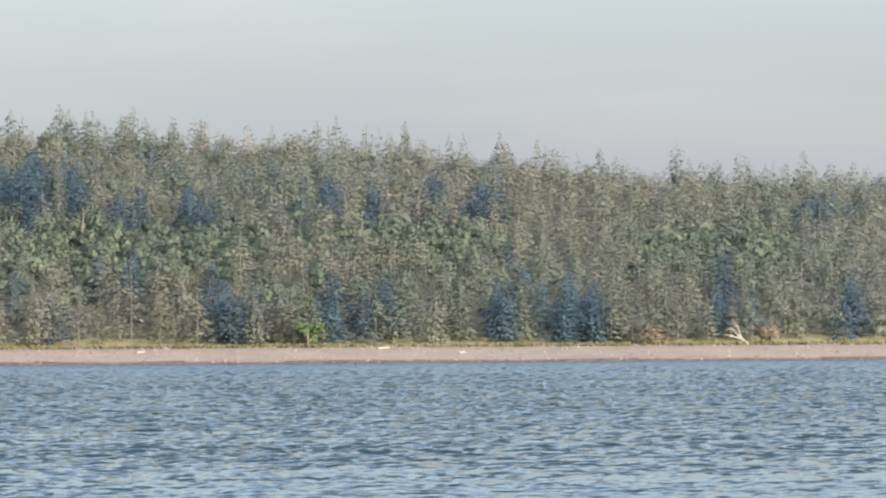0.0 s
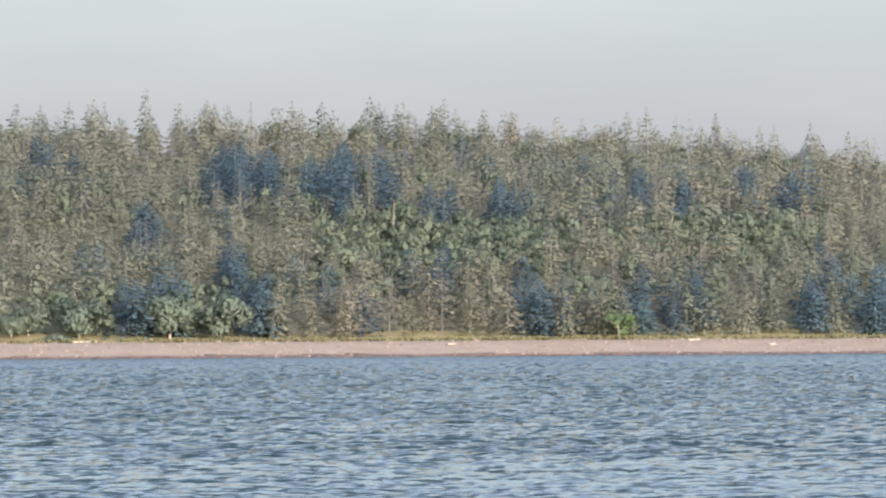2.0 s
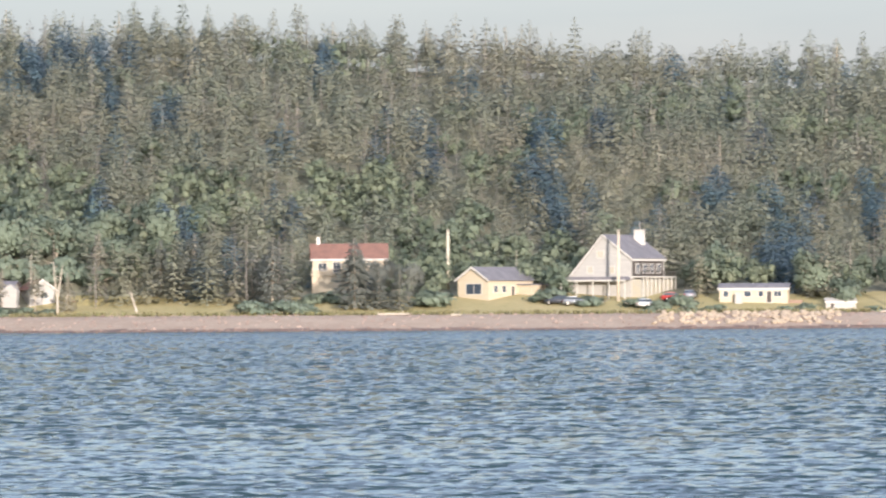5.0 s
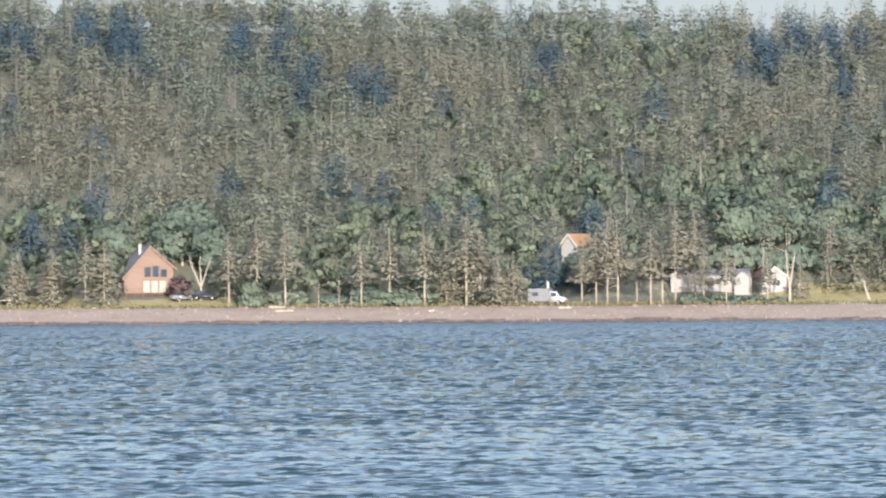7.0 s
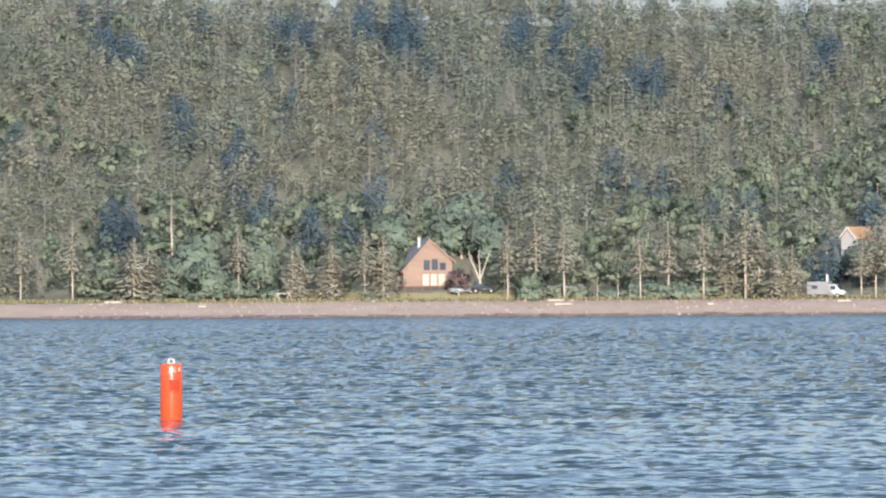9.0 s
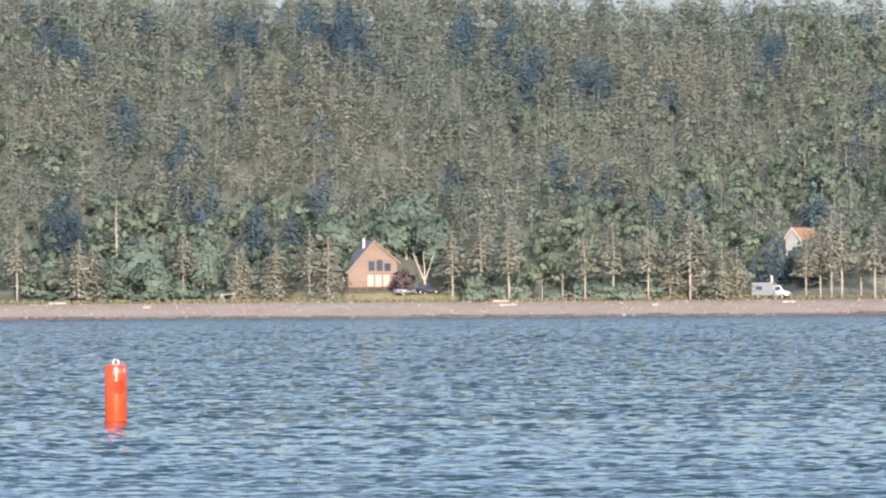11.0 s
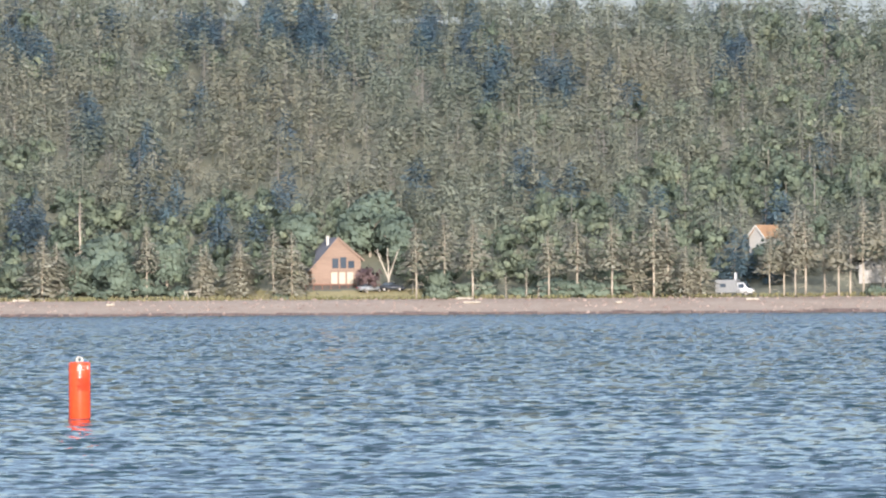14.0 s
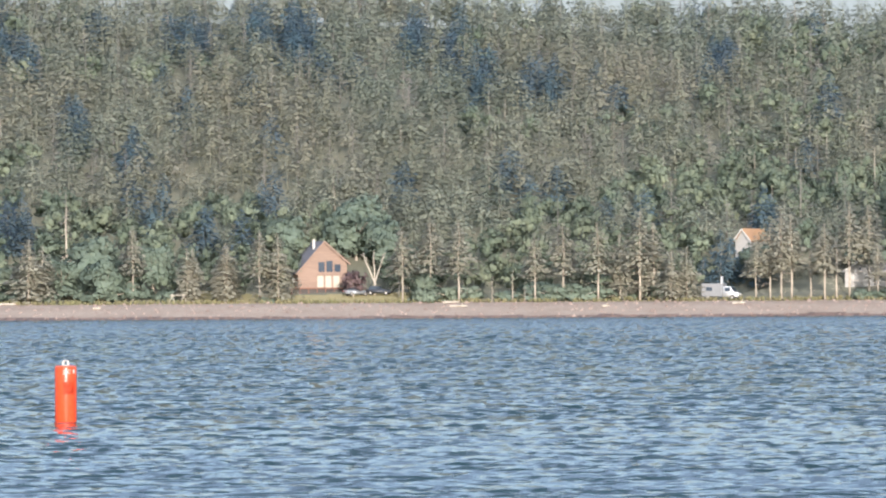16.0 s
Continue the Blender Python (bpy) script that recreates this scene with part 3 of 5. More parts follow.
edge = grow(spruce & front, T_FINE, 6.5, 11.5, 1.0, 12.0, 1.0)
slope = grow(spruce & ~front, T_SPRUCE, 4.8, 10.6, 1.0, 9.0)
stuff("spruce_wood", tuple(np.concatenate(p) for p in zip(edge, slope)), M_SPRUCE, "dense olive-brown spruce wood covering the hillside", "wood")
stuff("fir_wood", grow(dark, T_FINE, 6.5, 10.0, 1.35, 12.0, 1.1), M_DARK, "dark blue-green firs standing in for shaded gaps in the wood", "wood")
stuff("weathered_wood", grow(grey, T_GREY, 7, 11.5, 1.0), M_GREY, "lichen-grey half-dead spruces within the wood", "wood")
stuff("broadleaf_wood", grow(broad, T_BROAD, 5.0, 8.5, 1.0, 6.0, 0.85, True), M_BROAD, "green broadleaf trees in belts on the hillside", "wood")

# tall spires along the ridge
n = 190
ex = frng.uniform(-375, 380, n)
ey = 1000 + RIDGE_Y + frng.uniform(-14, 2, n)
pts = np.array([(x, y, land(x, y) - 0.2) for x, y in zip(ex, ey)])
front = np.zeros(n, bool)
T_SPIRE = [plume(frng, 260, 10.0, frng.uniform(1.8, 3.0), frng.uniform(0.6, 0.9), 0.9, 0.2) for _ in range(8)]
stuff("ridge_spruces", grow(np.ones(n, bool), T_SPIRE, 8.5, 13.5, 1.0), M_SPRUCE, "taller pointed spruces along the ridge", "wood")

# bare pale trunks standing in the wood
n = 170
trunks = []
for k in range(n):
    x, y = frng.uniform(-330, 330), 1000 + frng.uniform(22, 225)
    if y - 1000 < wood_edge(x) or any(abs(x - hx) < half and near < y < far for hx, near, far, half in CLEAR):
        continue
    z, hgt, r, lx, ly = land(x, y), frng.uniform(4.5, 8.0), frng.uniform(0.06, 0.12), frng.normal(0, 0.25), frng.normal(0, 0.25)
    for i in range(4):
        a, b = i * math.pi / 2, (i + 1) * math.pi / 2
        trunks += [(x + r * math.cos(a), y + r * math.sin(a), z), (x + r * math.cos(b), y + r * math.sin(b), z), (x + lx + r * 0.4 * math.cos(b), y + ly + r * 0.4 * math.sin(b), z + hgt), (x + lx + r * 0.4 * math.cos(a), y + ly + r * 0.4 * math.sin(a), z + hgt)]
trunks = np.array(trunks)
stuff("bare_trunks", (trunks, np.zeros(len(trunks)), np.zeros_like(trunks)), M_PALE, "bare bleached trunks standing among the spruces", "dead trees")


# ---- trees along the shore, each a thing ----
def spruce(seed, height, radius, bare, sparse, needles_mat, label):
    """A shore spruce: leaning tapered trunk, dead limbs low down, drooping sprays above."""
    rng = np.random.default_rng(seed)
    r2 = random.Random(seed)
    root = thing("spruce_tree", Matrix(), label, "tree", "spruces along the shore")
    bend = [(r2.uniform(-0.15, 0.15), r2.uniform(-0.15, 0.15)) for _ in range(6)]
    stem = [(bend[i][0] * i / 3, bend[i][1] * i / 3, height * i / 5 * 0.98) for i in range(6)]
    part("trunk", tube(bmesh.new(), stem, [0.17 * (1 - i / 5.4) + 0.015 for i in range(6)], 8), M_BARK, root, "pale grey-brown bark", True)
    limbs = bmesh.new()
    for k in range(18):
        h = height * r2.uniform(0.12, 0.8)
        a = r2.uniform(0, 6.28)
        l = radius * (1 - h / height) ** 0.7 * r2.uniform(0.5, 1.0) + 0.2
        tube(limbs, [(0, 0, h), (math.cos(a) * l * 0.6, math.sin(a) * l * 0.6, h - 0.05 * l), (math.cos(a) * l, math.sin(a) * l, h - 0.3 * l)], [0.045, 0.03, 0.01], 4)
    tagged(part("branchwork", limbs, M_BARK, root, "thin dead grey limbs"), kind="stuff")
    crown_part(plume(rng, sparse, height, radius, 0.7, 0.85, bare), needles_mat, root)
    return root


def broadleaf(seed, height, radius, material, label, name="broadleaf_tree", low=0.0, count=4200, group=""):
    rng = np.random.default_rng(seed)
    r2 = random.Random(seed)
    root = thing(name, Matrix(), label, "tree" if height > 4 else "shrub", group)
    wood = bmesh.new()
    tube(wood, [(0, 0, -0.2), (0.05, 0.05, height * 0.35), (0.1, 0, height * 0.75)], [0.05 * height * 0.5, 0.035 * height * 0.5, 0.03], 7)
    for k in range(7):
        a, h = r2.uniform(0, 6.28), height * r2.uniform(0.2, 0.5)
        tube(wood, [(0, 0, h), (math.cos(a) * radius * 0.4, math.sin(a) * radius * 0.4, h + height * 0.15), (math.cos(a) * radius * 0.75, math.sin(a) * radius * 0.75, h + height * 0.25)], [0.06, 0.04, 0.015], 5)
    part("trunk", wood, M_BARK, root, "forked brown trunk")
    crown_part(leaves(rng, count, height, radius, low, 0.27, 17), material, root, True)
    return root


def dead_tree(seed, height, forks, label, spread=0.35, thick=0.2, name="dead_tree"):
    r2 = random.Random(seed)
    root = thing(name, Matrix(), label, "dead tree")
    bm = bmesh.new()
    tube(bm, [(0, 0, -0.2), (0.05, 0, height * 0.2), (0.0, 0.03, height * 0.34)], [thick * 1.2, thick, thick * 0.85], 8)
    part("trunk", bm, M_PALE, root, "", True)
    for k in range(forks):
        a = (k / max(1, forks - 1) - 0.5) * 2 * spread * height + r2.uniform(-0.2, 0.2)
        top = height * r2.uniform(0.8, 1.0)
        bm = bmesh.new()
        tube(bm, [(0, 0, height * 0.28), (a * 0.45, r2.uniform(-0.3, 0.3), height * 0.55), (a * 0.85, r2.uniform(-0.4, 0.4), height * 0.8), (a, 0, top)], [thick * 0.75, thick * 0.6, thick * 0.45, 0.05], 7)
        for j in range(3):
            s = r2.uniform(0.5, 0.9)
            p = Vector((a * s, 0, height * (0.28 + 0.7 * s)))
            d = Vector((r2.uniform(-1, 1), r2.uniform(-0.5, 0.5), r2.uniform(0.2, 0.9))) * 0.9
            tube(bm, [p, p + d * 0.6, p + d], [0.06, 0.04, 0.015], 5)
        part("limb", bm, M_PALE, root)
    return root


def plant(model, x, y, scale=1.0, wide=1.0, turn=0.0, sink=0.1):
    """A copy of a model on the ground."""
    m = Matrix.Translation((x, y, land(x, y) - sink)) @ pose(0, 0, 0, 0, 0, turn) @ Matrix.Diagonal((scale * wide, scale * wide, scale, 1))
    return copy_thing(model, m)


def retire(model):
    """Takes away a model that was only there to be copied."""
    for o in (*model.children_recursive, model):
        bpy.data.objects.remove(o)


TALL = [spruce(100 + i, 14.0, 2.9, 0.36, 900, M_SHORE, "tall thin spruce, bare pale trunk and sparse sunlit crown") for i in range(4)]
FULL = [spruce(200 + i, 11.0, 3.6, 0.04, 1200, M_SHORE, "full grey-green spruce with branches to the ground") for i in range(3)]
GREYS = [spruce(250 + i, 11.0, 3.8, 0.04, 1400, M_DIMSPRUCE, "full dark grey-green spruce beside the houses") for i in range(3)]
POLE = [spruce(300 + i, 10.0, 1.1, 0.4, 70, M_GREY, "dying spruce, little more than a bare trunk") for i in range(2)]
WESTERN_SPRUCES = [  # x, y, height, kind
    (-310.7, 1018, 13.0, 't'),
    (-301.4, 1018, 14.0, 't'),
    (-289.6, 1015, 11.3, 'f'),
    (-288.4, 1035, 13.7, 'p'),
    (-288.0, 1018, 10.0, 'f'),
    (-272.5, 1020, 13.1, 't'),
    (-261.9, 1016, 9.3, 'f'),
    (-261.2, 1017, 9.3, 'f'),
    (-255.9, 1018, 9.6, 'f'),
    (-255.3, 1017, 10.2, 'f'),
    (-249.3, 1016, 12.4, 't'),
    (-246.3, 1017, 11.2, 'f'),
    (-224.3, 1015, 13.0, 't'),
    (-220.3, 1019, 14.4, 't'),
    (-214.4, 1014, 14.1, 't'),
    (-208.9, 1015, 4.5, 'p'),
    (-205.4, 1015, 5.6, 'p'),
    (-202.9, 1013, 3.5, 'p'),
    (-201.4, 1014, 11.8, 't'),
    (-197.1, 1017, 13.5, 't'),
    (-191.0, 1016, 13.7, 't'),
    (-188.0, 1020, 11.2, 'f'),
    (-184.1, 1017, 15.3, 't'),
    (-182.3, 1020, 13.1, 'f'),
    (-178.3, 1014, 8.8, 'f'),
    (-175.8, 1015, 9.3, 'f'),
]
MIDDLE_SPRUCES = [  # x, y, height, kind
    (-164.0, 1014, 11.1, 't'),
    (-161.9, 1016, 13.0, 't'),
    (-159.7, 1014, 14.8, 't'),
    (-158.0, 1014, 14.6, 't'),
    (-155.4, 1018, 8.4, 'p'),
    (-152.6, 1015, 13.0, 't'),
    (-150.8, 1016, 10.2, 'p'),
    (-149.5, 1022, 16.3, 't'),
    (-146.5, 1024, 15.4, 't'),
    (-143.9, 1016, 9.5, 't'),
    (-139.7, 1013, 10.6, 't'),
    (-139.0, 1018, 8.1, 'p'),
    (-135.8, 1030, 8.9, 'p'),
    (-134.0, 1022, 7.9, 't'),
    (-128.8, 1024, 6.6, 'f'),
    (-125.1, 1036, 10.4, 't'),
    (-114.4, 1035, 9.5, 'f'),
    (-109.0, 1038, 10.4, 'f'),
    (-98.4, 1030, 8.5, 'f'),
    (-95.4, 1036, 10.4, 'f'),
    (-94.4, 1022, 10.7, 'f'),
    (-80.7, 1022, 12.1, 'f'),
    (-76.5, 1022, 6.5, 'f'),
    (-73.1, 1020, 7.9, 'f'),
    (31.7, 1026, 6.4, 'f'),
    (34.5, 1024, 7.8, 'f'),
]
EASTERN_SPRUCES = [  # x, y, height, kind
    (36.7, 1022, 8.7, 'f'),
    (39.3, 1016, 8.4, 'f'),
    (39.8, 1016, 12.7, 'f'),
    (43.6, 1018, 11.0, 'f'),
    (44.0, 1017, 10.2, 'f'),
    (56.6, 1018, 7.4, 'f'),
    (59.2, 1022, 8.9, 't'),
    (63.7, 1018, 9.8, 'f'),
    (67.5, 1019, 11.6, 'f'),
    (72.1, 1018, 12.6, 't'),
]
trng = random.Random(3)
for x, y, h, kind in WESTERN_SPRUCES + MIDDLE_SPRUCES + EASTERN_SPRUCES:
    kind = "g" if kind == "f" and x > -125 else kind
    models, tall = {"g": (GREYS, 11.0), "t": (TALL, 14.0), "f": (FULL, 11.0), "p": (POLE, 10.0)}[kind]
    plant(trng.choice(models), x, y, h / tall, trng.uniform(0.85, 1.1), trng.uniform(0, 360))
RIDGE = [spruce(500 + i, 10.0, 3.0, 0.05, 420, M_SPRUCE, "tall ragged spruce standing above the ridge line") for i in range(3)]
for x, top in ((151.1, 51.6), (79.2, 52.7), (173.7, 50.5), (87.5, 50.8), (220.7, 49.6), (236.2, 48.8), (245.6, 47.9), (279.3, 46.1), (299.7, 44.4), (335.2, 41.7), (322.9, 41.6), (364.7, 40.4), (236.9, 48.6), (220.7, 49.6), (-0.8, 57.2), (-100.8, 61.1), (-66.4, 60.0), (-82.2, 59.5), (-33.3, 56.0), (-125.5, 63.0), (-120.5, 63.2), (-166.2, 64.3), (-143.7, 63.8)):
    plant(trng.choice(RIDGE), x, 1226, (top - land(x, 1226)) / 10.0, trng.uniform(0.85, 1.15), trng.uniform(0, 360))
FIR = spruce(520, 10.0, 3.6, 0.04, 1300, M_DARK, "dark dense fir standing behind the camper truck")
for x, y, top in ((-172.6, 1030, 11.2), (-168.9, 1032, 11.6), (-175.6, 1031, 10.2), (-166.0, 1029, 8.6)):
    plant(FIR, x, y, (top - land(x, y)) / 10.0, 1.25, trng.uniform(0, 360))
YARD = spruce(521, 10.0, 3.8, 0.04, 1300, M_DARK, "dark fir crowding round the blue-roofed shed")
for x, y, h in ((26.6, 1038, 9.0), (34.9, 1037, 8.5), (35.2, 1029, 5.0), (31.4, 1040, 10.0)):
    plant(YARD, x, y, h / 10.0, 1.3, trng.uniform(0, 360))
ROUND = [broadleaf(400 + i, 6.0, 3.2, M_ALDER, "rounded dark green alder beside the shore") for i in range(3)]
for x, y, h in (((-297.2, 1024, 6.6), (-281.6, 1026, 12.2), (-285.6, 1022, 8.4), (-276.9, 1018, 8.4), (-270.6, 1026, 10.3), (-221.0, 1017, 5.6), (-233.9, 1040, 9.5), (-238.4, 1042, 10.0), (-251.0, 1040, 9.0), (-47.9, 1042, 5.7), (-23.8, 1042, 7.1), (-20.3, 1046, 8.6), (0.7, 1024, 5.6), (-4.9, 1036, 8.5), (18.6, 1026, 8.0), (115.1, 1024, 5.6), (123.1, 1020, 7.5), (138.0, 1018, 9.3), (146.3, 1016, 8.8), (112.0, 1022, 4.7), (-116.8, 1048, 11.5), (-142.8, 1046, 11.5), (-166.8, 1031, 7.7), (-236.1, 1046, 9.1), (-231.4, 1038, 8.1), (-239.2, 1048, 10.1), (-128.0, 1045, 8.0), (-133.5, 1047, 9.0), (-122.5, 1043, 7.5), (-138.0, 1046, 8.5), (-126.0, 1052, 9.0))):
    plant(trng.choice(ROUND), x, y, h / 6.0, trng.uniform(0.9, 1.2), trng.uniform(0, 360))
BUSH = [broadleaf(420 + i, 2.2, 2.2, M_ALDER, "low green bush at the top of the beach", "bush", 0.0, 700, "bushes along the shore") for i in range(2)]
for x, y, h in (((-88.0, 1028, 2.3), (-85.1, 1030, 2.5), (-82.6, 1028, 2.3), (-135.5, 1020, 1.9), (-131.5, 1019, 1.7), (-33.9, 1024, 2.3), (-30.1, 1022, 2.1), (-5.8, 1018, 2.0), (5.4, 1018, 1.6), (19.4, 1018, 1.6), (35.3, 1020, 2.1), (65.3, 1014, 1.6), (74.6, 1014, 1.6), (81.3, 1016, 2.0), (-247.9, 1015, 1.6), (-48.7, 1030, 2.8), (-41.5, 1026, 2.3), (-67.8, 1026, 3.3), (-26.5, 1026, 2.3), (-20.6, 1016, 1.9), (-9.5, 1016, 1.6), (-97.0, 1015, 2.8), (-91.4, 1015, 2.8), (-88.6, 1015, 2.3), (-146.3, 1016, 2.3), (-142.6, 1017, 2.3), (-138.7, 1016, 2.1), (-97.3, 1016, 2.6), (-92.6, 1016, 2.4), (-220.3, 1014, 3.2), (-31.3, 1014, 1.9), (-24.8, 1016, 1.9), (118.6, 1014, 1.9))):
    plant(trng.choice(BUSH), x, y, h / 2.0, trng.uniform(1.0, 1.6), trng.uniform(0, 360), 0.7)
urng = random.Random(21)
for k in range(34):  # undergrowth beneath the shore spruces
    x = urng.uniform(-222, -176) if k < 20 else urng.uniform(-306, -264)
    plant(urng.choice(BUSH), x, urng.uniform(1017.5, 1026), urng.uniform(1.0, 1.9), urng.uniform(1.0, 1.5), urng.uniform(0, 360), 0.7)
for k in range(11):  # brush behind the small houses
    plant(urng.choice(BUSH), -151.5 + 2.6 * k, urng.uniform(1037.5, 1039.5), urng.uniform(1.7, 2.4), urng.uniform(0.9, 1.2), urng.uniform(0, 360), 0.7)
LIME = broadleaf(440, 5.6, 3.9, M_LIME, "round bright green bush at the foot of the wood", "bush", 0.0, 900)
plant(LIME, 213.66, 1016, 1.0)
TAN = broadleaf(441, 4.2, 4.0, M_TANBUSH, "tan leafless bush at the foot of the wood", "bush", 0.0, 800)
plant(TAN, 273.82, 1015, 1.0)
plant(TAN, 293.83, 1015, 0.95, 0.9, 70)
BIG = broadleaf(443, 10.0, 5.0, M_DIMSPRUCE, "broad dense spruce in front of a house, needles coloured as if in shade", "spruce_tree", 0.1, 6000)
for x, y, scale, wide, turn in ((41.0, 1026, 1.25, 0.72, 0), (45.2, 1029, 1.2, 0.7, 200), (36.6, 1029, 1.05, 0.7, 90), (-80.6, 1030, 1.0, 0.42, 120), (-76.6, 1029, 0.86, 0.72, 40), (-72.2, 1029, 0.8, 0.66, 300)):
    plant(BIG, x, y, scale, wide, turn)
PLUM = broadleaf(442, 4.6, 2.4, M_PLUM, "purple-leaved shrub in front of the brown house", "shrub", 0.05, 700)
plant(PLUM, -234.87, 1024, 1.1)
for model in (FIR, YARD, *RIDGE, *TALL, *FULL, *GREYS, *POLE, *ROUND, *BUSH, LIME, TAN, BIG, PLUM):
    retire(model)

fork = dead_tree(1, 7.5, 3, "bleached dead tree forked into a V beside the brown house", 0.24)
fork.matrix_basis = pose(-231.58, 1026, land(-231.58, 1026))
snag = dead_tree(2, 9.2, 2, "bleached dead tree with a forked top on the shore", 0.08, 0.22)
snag.matrix_basis = pose(-129.54, 1016, land(-129.54, 1016))
stump = dead_tree(3, 4.6, 1, "leaning bleached dead trunk on the shore", 0.0, 0.24)
stump.matrix_basis = pose(-116.13, 1015, land(-116.13, 1015), 0, -14, 0)
fallen = dead_tree(4, 4.5, 3, "fallen bleached tree lying at the top of the beach", 0.25, 0.2)
fallen.matrix_basis = pose(288.87, 1011, land(288.87, 1011) + 0.2, 10, -50, 0)

# ---- buoy ----
M_ORANGE = mat("orange_paint", (0.78, 0.085, 0.02), 0.3, 0, (0.72, 0.07, 0.018), 1.5, 0.004, 6.0, fine=(0.82, 0.12, 0.035), spec=0.5)
M_STEEL = mat("galvanised_steel", (0.55, 0.52, 0.46), 0.5, 0.6, (0.42, 0.38, 0.33), 6)
M_WHITE = mat("white_paint", (0.62, 0.59, 0.52), 0.6, 0, (0.56, 0.53, 0.47), 0.6, fine=(0.66, 0.63, 0.57))
M_SLIME = mat("weedy_waterline", (0.05, 0.035, 0.03), 0.5, 0, (0.12, 0.04, 0.02), 8)


def ring(bm, z, r, n=28):
    return [bm.verts.new((r * math.cos(2 * math.pi * k / n), r * math.sin(2 * math.pi * k / n), z)) for k in range(n)]


def turned(profile, n=28):
    bm = bmesh.new()
    rs = [ring(bm, z, r, n) for z, r in profile]
    for a, b in zip(rs, rs[1:]):
        for k in range(n):
            bm.faces.new((a[k], a[(k + 1) % n], b[(k + 1) % n], b[k]))
    bm.faces.new(rs[0])
    bm.faces.new(rs[-1])
    return bm


BUOY_Y = 131.5
buoy = thing("channel_buoy", pose(-36.68, BUOY_Y, -0.07, 0.5, 0.3, 0) @ Matrix.Diagonal((1.05, 1.05, 1.0, 1)), "orange-red cylindrical can buoy floating upright in the water", "buoy")
part("hull", turned([(-0.5, 0.22), (0.08, 0.222), (0.10, 0.229), (1.27, 0.229), (1.31, 0.222), (1.325, 0.20)], 36), M_ORANGE, buoy, "orange-red painted can", True)
part("waterline_band", turned([(-0.06, 0.2325), (0.045, 0.2335), (0.05, 0.229)], 36), M_SLIME, buoy, "dark weedy band")
part("lifting_lug", tube(bmesh.new(), [(-0.055, 0, 1.31), (-0.06, 0, 1.38), (-0.04, 0, 1.43), (0, 0, 1.45), (0.04, 0, 1.43), (0.06, 0, 1.38), (0.055, 0, 1.31)], [0.024] * 7, 8), M_WHITE, buoy, "white-painted lifting eye", True)
part("collar", turned([(1.315, 0.085), (1.335, 0.085), (1.34, 0.075)], 20), M_STEEL, buoy)


def letter(text, a, z, size):
    c = bpy.data.curves.new("letter", "FONT")
    c.body, c.size, c.align_x, c.extrude = text, size, "CENTER", 0.002
    tmp = bpy.data.objects.new("letter_source", c)
    scene.collection.objects.link(tmp)
    bpy.context.view_layer.update()
    me = bpy.data.meshes.new_from_object(tmp)
    bpy.data.objects.remove(tmp)
    for v in me.vertices:  # wrap round the can
        t = a + v.co.x / 0.231
        r = 0.2325 + v.co.z
        v.co = Vector((r * math.sin(t), -r * math.cos(t), z + v.co.y))
    me.materials.append(M_WHITE)
    ob = new("letter", me)
    ob.parent = buoy
    tagged(ob, "white painted letter")


letter("J", radians(6), 1.155, 0.13)
letter("C", radians(34), 1.155, 0.13)
bm = bmesh.new()
box(bm, -0.02, 0.02, -0.2365, -0.2315, 1.16, 1.245, m=pose(0, 0, 0, 0, 0, 62))
part("mark", bm, M_WHITE, buoy, "worn white painted bar")

bm = bmesh.new()
bands = [[bm.verts.new((0.2312 * math.sin(radians(a)), -0.2312 * math.cos(radians(a)), z)) for a in range(4, 66, 5)] for z in (0.70, 0.97)]
for k in range(len(bands[0]) - 1):
    bm.faces.new((bands[0][k], bands[0][k + 1], bands[1][k + 1], bands[1][k]))
bmesh.ops.solidify(bm, geom=bm.faces[:], thickness=0.002)
M_PANEL = mat("reflective_red_sheet", (0.74, 0.10, 0.03), 0.6, 0, (0.68, 0.08, 0.025), 4.0)
part("reflective_panel", bm, M_PANEL, buoy, "dull red reflective sheet")

# ---- coarse grass along the top of the beach ----
M_TUFT = mat("beach_grass", (0.20, 0.19, 0.09), 0.9, 0, (0.24, 0.21, 0.11), 0.15, fine=(0.2, 0.215, 0.10), island=0.3)
grng = np.random.default_rng(4)
n = 5200
tx, td = grng.uniform(-320, 330, n), 10.8 + 6.5 * grng.random(n) ** 1.6
tuft = []
for x, d in zip(tx, td):
    y = 1000 + bank(x) + d
    if noise.noise((x * 0.09, 2.0, 0)) < -0.12 and d < 13.5:
        continue
    z, s, a = land(x, y), grng.uniform(0.3, 0.75), grng.uniform(0, 6.28)
    for k in range(3):
        b = a + k * 2.1
        c, e = math.cos(b) * s * 0.5, math.sin(b) * s * 0.5
        tuft += [(x - e * 0.5, y + c * 0.5, z - 0.05), (x + c - e * 0.35, y + e + c * 0.35, z + s * 0.9), (x + c * 1.3, y + e * 1.3, z + s), (x + e * 0.5, y - c * 0.5, z - 0.05)]
tagged(new("beach_grass", fast_mesh("beach_grass", np.array(tuft), np.arange(len(tuft)).reshape(-1, 4), M_TUFT)), "olive and straw-coloured grass along the top of the beach", "grass", kind="stuff")

